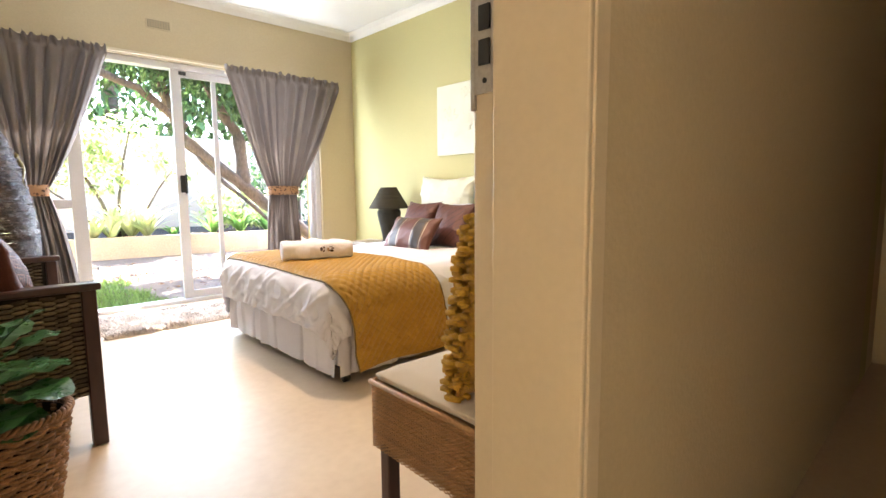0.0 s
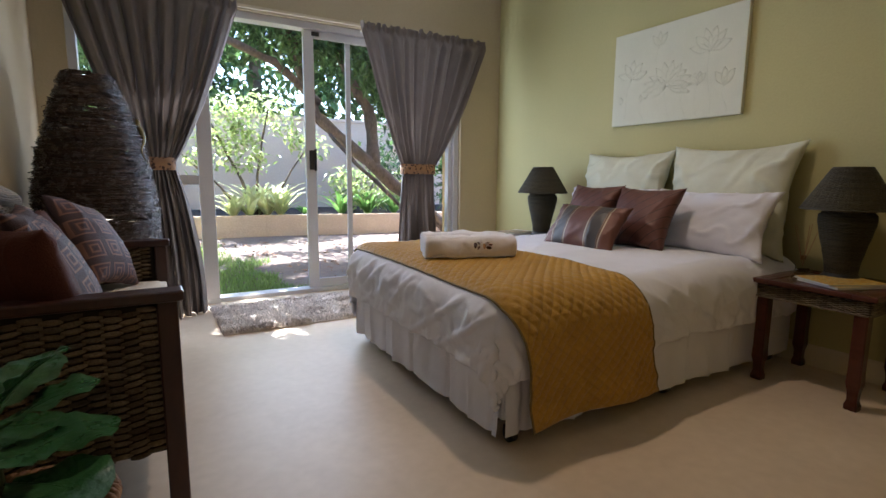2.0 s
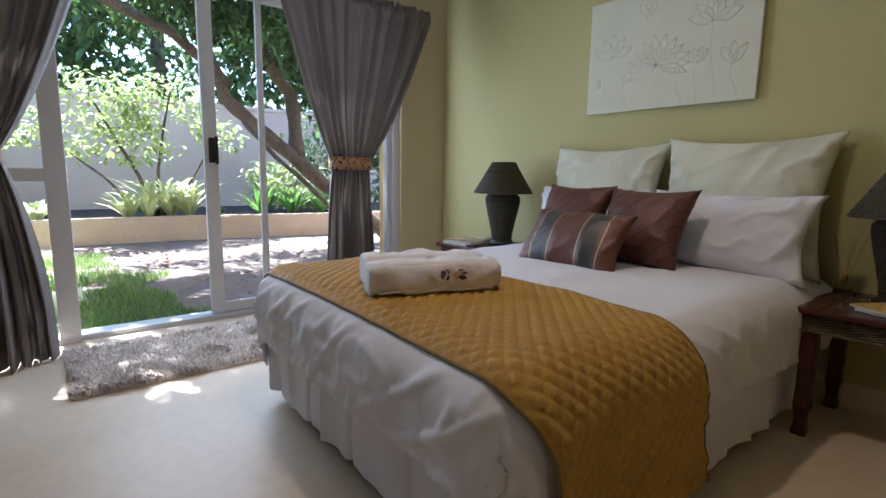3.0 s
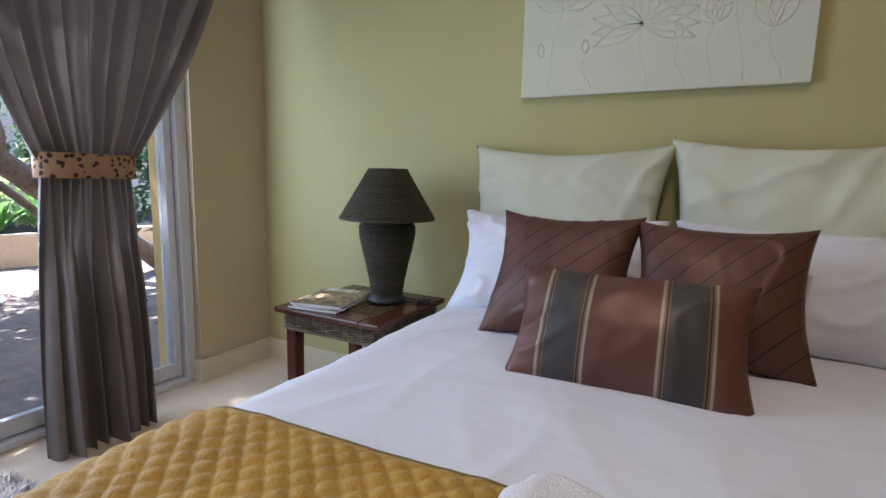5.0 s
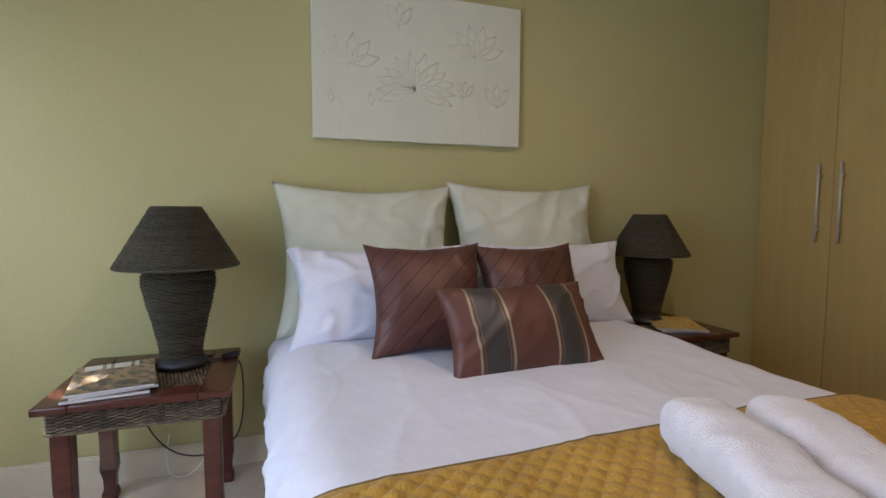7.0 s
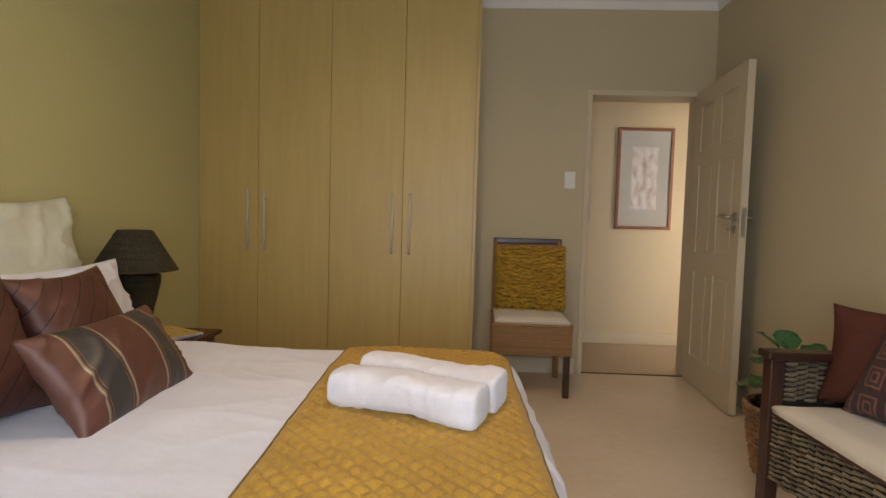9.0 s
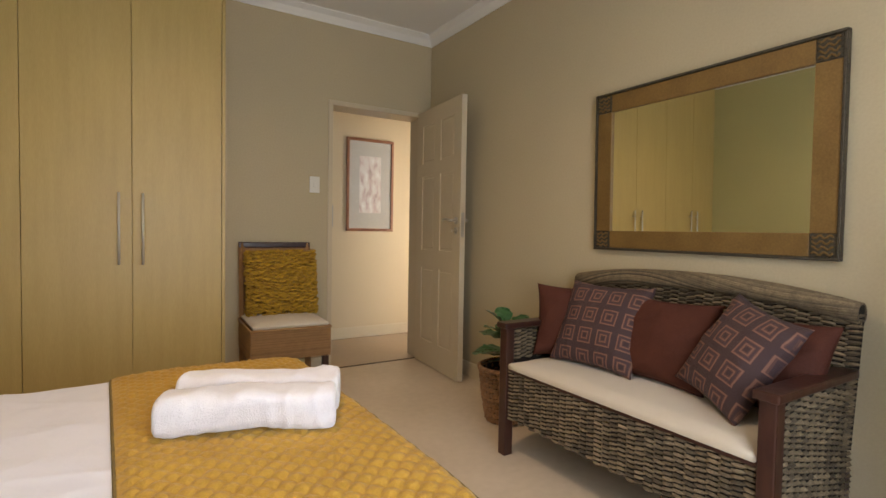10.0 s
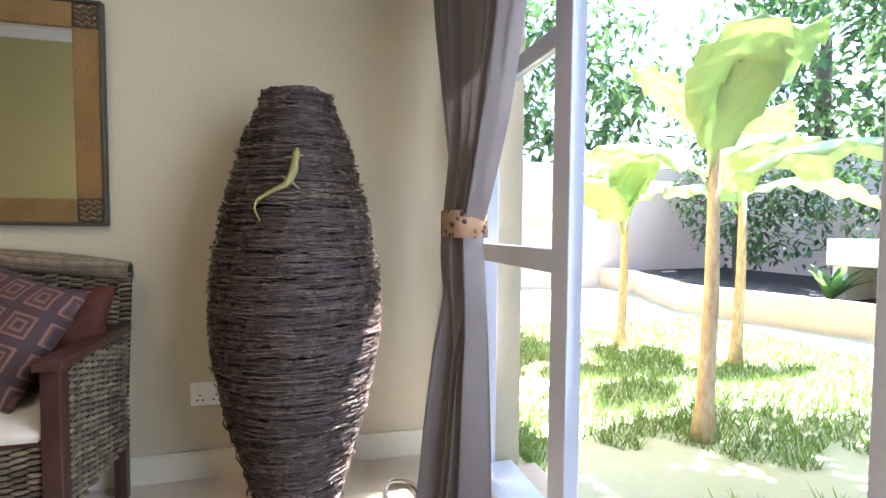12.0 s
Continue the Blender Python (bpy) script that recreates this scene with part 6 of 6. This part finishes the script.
# Crown clumps near y 6 are out of view, added to dapple the floor.
tree("shade_tree", "leaning shade tree with a dense dark green crown", [
    ([(5.0, 7.5, GZ), (4.2, 7.5, 0.55), (3.2, 7.4, 1.29), (2.62, 7.4, 1.78), (2.42, 7.4, 2.3), (2.2, 7.2, 2.9)], 0.11, 0.055),
    ([(3.5, 7.45, 1.1), (3.45, 7.6, 1.9), (3.0, 7.6, 2.7), (2.6, 7.6, 3.8)], 0.10, 0.05),
    ([(4.2, 7.5, 0.65), (4.3, 7.7, 1.6), (4.0, 7.7, 2.7), (4.1, 7.4, 4.0)], 0.11, 0.05),
    ([(2.65, 7.4, 1.95), (2.0, 7.0, 2.35), (1.1, 6.7, 2.55), (0.3, 6.6, 2.9)], 0.06, 0.03),
    ([(4.2, 7.0, 0.12), (3.74, 7.0, 0.5), (3.0, 7.0, 1.13), (2.7, 7.1, 1.5)], 0.038, 0.022),
    ([(2.3, 7.2, 2.7), (1.4, 7.3, 3.3), (0.8, 7.0, 4.0)], 0.06, 0.03)],
    [((2.2, 7.2, 3.4), (1.7, 1.2, 0.9)), ((0.4, 8.0, 3.3), (1.3, 0.9, 0.8)), ((3.8, 7.2, 3.3), (1.3, 1.1, 1.2)), ((1.5, 6.9, 4.3), (1.9, 1.2, 0.9)), ((3.6, 6.9, 4.5), (1.6, 1.2, 0.9)), ((2.4, 8.6, 3.2), (1.6, 0.9, 0.5)), ((1.45, 6.15, 3.9), (1.1, 0.7, 0.5)), ((1.2, 6.0, 4.1), (0.8, 0.7, 0.4)), ((4.0, 7.4, 2.2), (0.8, 0.7, 0.6)), ((2.9, 6.9, 2.6), (0.7, 0.6, 0.5)), ((0.2, 7.4, 2.35), (0.7, 0.6, 0.5)), ((1.0, 7.3, 2.7), (1.1, 0.6, 0.42)), ((2.2, 7.0, 2.75), (1.0, 0.6, 0.45)), ((3.1, 7.6, 2.5), (0.7, 0.5, 0.4))],
    35000, 0.165, 31, M_BARK, M_CROWN, 0.25, 0.34)
tree("garden_shrub", "many stemmed shrub with pale sunlit leaves in the planting bed", [
    ([(2.1, 9.7, 0.2), (1.95, 9.7, 0.8), (1.6, 9.7, 1.5), (1.3, 9.6, 2.1)], 0.035, 0.012),
    ([(2.15, 9.7, 0.2), (2.2, 9.75, 0.9), (2.3, 9.7, 1.6), (2.4, 9.6, 2.1)], 0.030, 0.012),
    ([(2.05, 9.7, 0.2), (1.6, 9.6, 0.7), (1.0, 9.6, 1.3)], 0.028, 0.010),
    ([(2.2, 9.7, 0.2), (2.7, 9.7, 0.9), (3.1, 9.6, 1.5)], 0.026, 0.010)],
    [((1.4, 9.6, 1.8), (0.8, 0.5, 0.55)), ((2.3, 9.6, 1.9), (0.7, 0.5, 0.5)), ((0.8, 9.6, 1.3), (0.6, 0.4, 0.4)), ((1.9, 9.6, 1.3), (0.7, 0.4, 0.35)), ((3.0, 9.6, 1.5), (0.5, 0.4, 0.35))],
    2100, 0.13, 12, M_BARK, M_SHRUB, 0.2, 0.5)
for k, (x, y, w, h, n, m) in enumerate(((-2.2, 10.4, 1.6, 1.4, 2600, M_CROWN), (-4.6, 10.4, 1.4, 1.8, 2600, M_CROWN), (5.8, 10.2, 1.5, 1.4, 2200, M_CROWN), (-0.6, 10.6, 1.1, 1.0, 1500, M_SHRUB), (4.3, 9.8, 0.9, 0.6, 1200, M_SHRUB), (4.1, 5.75, 0.5, 1.3, 900, M_CROWN))):
    tree("bush", "leafy garden bush against the boundary wall" if y > 9 else "leafy garden bush beside the glazed opening", [([(x, y, 0.2), (x + 0.1, y, 0.2 + h)], 0.05, 0.02)], [((x, y, 0.3 + h * 0.8), (w, 0.7, h * 0.8)), ((x + w * 0.5, y - 0.1, 0.3 + h * 0.5), (w * 0.5, 0.5, h * 0.5))], n, 0.15, 40 + k, M_BARK, m)
tree("tall_tree", "tall dark tree rising behind the boundary wall", [([(-6, 14, GZ), (-6, 14, 5)], 0.25, 0.1)], [((-6, 14, 4.4), (4.5, 1.5, 3.2)), ((-1, 14.5, 4.2), (4, 1.5, 2.6)), ((-8.5, 9, 4.2), (1.5, 3.5, 2.6))], 15000, 0.36, 71, M_BARK, M_CROWN)
tree("tall_tree", "tall dark tree rising behind the boundary wall", [([(3, 14, GZ), (3, 14, 5)], 0.25, 0.1)], [((3, 14, 4.0), (4.0, 1.5, 3.0)), ((8, 14, 4.2), (4, 1.5, 2.8))], 15000, 0.34, 72, M_BARK, M_CROWN)


# strap-leaved plants in the bed
def strap_plant(x, y, z, n, ln, m, seed, label):
    sp = thing("strap_leaf_plant", label, "garden plant", (x, y, z))
    rng = random.Random(seed)
    for k in range(n):
        a, el = rng.uniform(0, 2 * math.pi), rng.uniform(0.9, 1.45)
        l2, w = ln * rng.uniform(0.6, 1.1), rng.uniform(0.026, 0.055)
        vs, fs = [], []
        for j in range(7):
            t = j / 6
            r = l2 * t * math.cos(el) * (1 + 0.6 * t)
            h = l2 * t * math.sin(el) * (1 - 0.28 * t * t)
            ww = w * math.sin(math.pi * (0.15 + 0.85 * t)) + 0.002
            vs += [(r * math.cos(a) - ww * math.sin(a), r * math.sin(a) + ww * math.cos(a), h), (r * math.cos(a), r * math.sin(a), h - ww * 0.3), (r * math.cos(a) + ww * math.sin(a), r * math.sin(a) - ww * math.cos(a), h)]
        for j in range(6):
            i = j * 3
            fs += [(i, i + 1, i + 4, i + 3), (i + 1, i + 2, i + 5, i + 4)]
        part("blade", (vs, fs), m, sp)


M_PALE = mat("pale_variegated_leaf", (0.74, 0.74, 0.46), (0.50, 0.58, 0.26), 10, 0.5, 0.2, 60, random=0.3)
M_FERN = mat("bright_green_leaf", (0.20, 0.36, 0.09), (0.12, 0.25, 0.05), 10, 0.5, 0.2, 60, random=0.3)
leafy(M_PALE, 0.45)
leafy(M_FERN, 0.45)
for k, (x, y, ln, m) in enumerate(((1.75, 9.5, 0.55, M_PALE), (2.0, 9.45, 0.8, M_PALE), (2.3, 9.5, 0.95, M_PALE), (2.55, 9.55, 0.8, M_PALE), (2.2, 9.75, 0.9, M_PALE), (0.7, 9.55, 0.45, M_PALE), (3.6, 9.3, 0.7, M_FERN), (4.1, 9.25, 0.65, M_FERN), (4.6, 9.2, 0.7, M_FERN), (-0.2, 9.6, 0.5, M_FERN), (-1.3, 9.5, 0.6, M_FERN), (-2.1, 9.2, 0.55, M_FERN), (3.0, 9.6, 0.3, M_FERN))):
    strap_plant(x, y, 0.2, 26 if m is M_PALE else 22, ln, m, k, "clump of pale strap leaves in the raised bed" if m is M_PALE else "clump of bright green strap leaves in the raised bed")


# banana plants
def banana(at, h, seed, n, label):
    bn = thing("banana_plant", label, "banana plant", at)
    rng = random.Random(seed)
    part("stem", tube(bmesh.new(), [(0, 0, 0), (0.01, 0, 0.12 * h), (0.02, 0.01, 0.5 * h), (0.0, 0.02, h)], [0.065, 0.045, 0.036, 0.025], 12), M_BANSTEM, bn, "fibrous brown green stem", True)
    for k in range(n):
        az = 2.39 * k + seed
        el = radians(rng.uniform(40, 82))
        ln, w = rng.uniform(0.95, 1.4), rng.uniform(0.19, 0.27)
        z0 = h - 0.05 * (n - k)
        vs, fs = [], []
        for i in range(19):
            t = i / 18
            r = ln * t * math.cos(el) * (1 + 0.35 * t)
            z = z0 + ln * t * math.sin(el) - 0.75 * ln * t * t * math.cos(el * 0.7)
            ww = 0.012 if t < 0.14 else w * math.sin(math.pi * min(1, (t - 0.10) / 0.9)) ** 0.6
            for s in (-1, -0.5, 0, 0.5, 1):
                sag = 0.25 * ww * abs(s) + 0.03 * abs(s) * math.sin(i * 2.1 + k)
                vs.append((r * math.cos(az) - s * ww * math.sin(az), r * math.sin(az) + s * ww * math.cos(az), z - sag))
        for i in range(18):
            for j in range(4):
                a = i * 5 + j
                fs.append((a, a + 1, a + 6, a + 5))
        lf = part("leaf", (vs, fs), M_BANANA, bn, "broad green banana leaf", True)
        lf.modifiers.new("thickness", "SOLIDIFY").thickness = 0.002


banana((0.02, 5.56, GZ), 1.55, 1, 6, "young banana plant with broad leaves in the lawn")
banana((-1.1, 6.9, GZ), 1.5, 3, 6, "banana plant with broad pale leaves beside the lawn")
banana((-1.9, 6.4, GZ), 1.3, 5, 6, "banana plant with broad pale leaves beside the lawn")

# lawn blades
rng = random.Random(77)
vs, fs = [], []
tries = 0
while len(vs) < 3 * 32000 and tries < 140000:
    tries += 1
    y = RY + 0.32 + (rng.random() ** 1.4) * 3.6
    x = rng.uniform(-3.0, 1.75)
    lim = 1.72 - 0.12 * (y - 4.6) + 0.5 * noise.noise((x * 1.3, y * 1.3, 0))
    if x > lim or noise.noise((x * 1.1, y * 1.1, 8)) + 0.5 * noise.noise((x * 4, y * 4, 3)) < -0.26:
        continue
    a, h = rng.uniform(0, 6.28), rng.uniform(0.03, 0.085)
    w = 0.005
    dx, dy = math.cos(a), math.sin(a)
    i = len(vs)
    vs += [(x - dy * w, y + dx * w, GZ), (x + dy * w, y - dx * w, GZ), (x + dx * h * 0.7, y + dy * h * 0.7, GZ + h)]
    fs.append((i, i + 1, i + 2))
gr = part("lawn_grass", (vs, fs), M_GRASS)
tagged(gr, "thin green lawn grass by the garden door", "grass", "", "stuff")
# fallen leaves on the earth
vs, fs = leaves([((3.0, 6.6, GZ + 0.02), (2.2, 1.9, 0.008)), ((1.0, 7.6, GZ + 0.02), (1.5, 1.0, 0.008))], 500, 0.09, 5)
fl = part("fallen_leaves", (vs, fs), M_BASKET)
tagged(fl, "dry brown fallen leaves strewn on the earth", "leaves", "", "stuff")
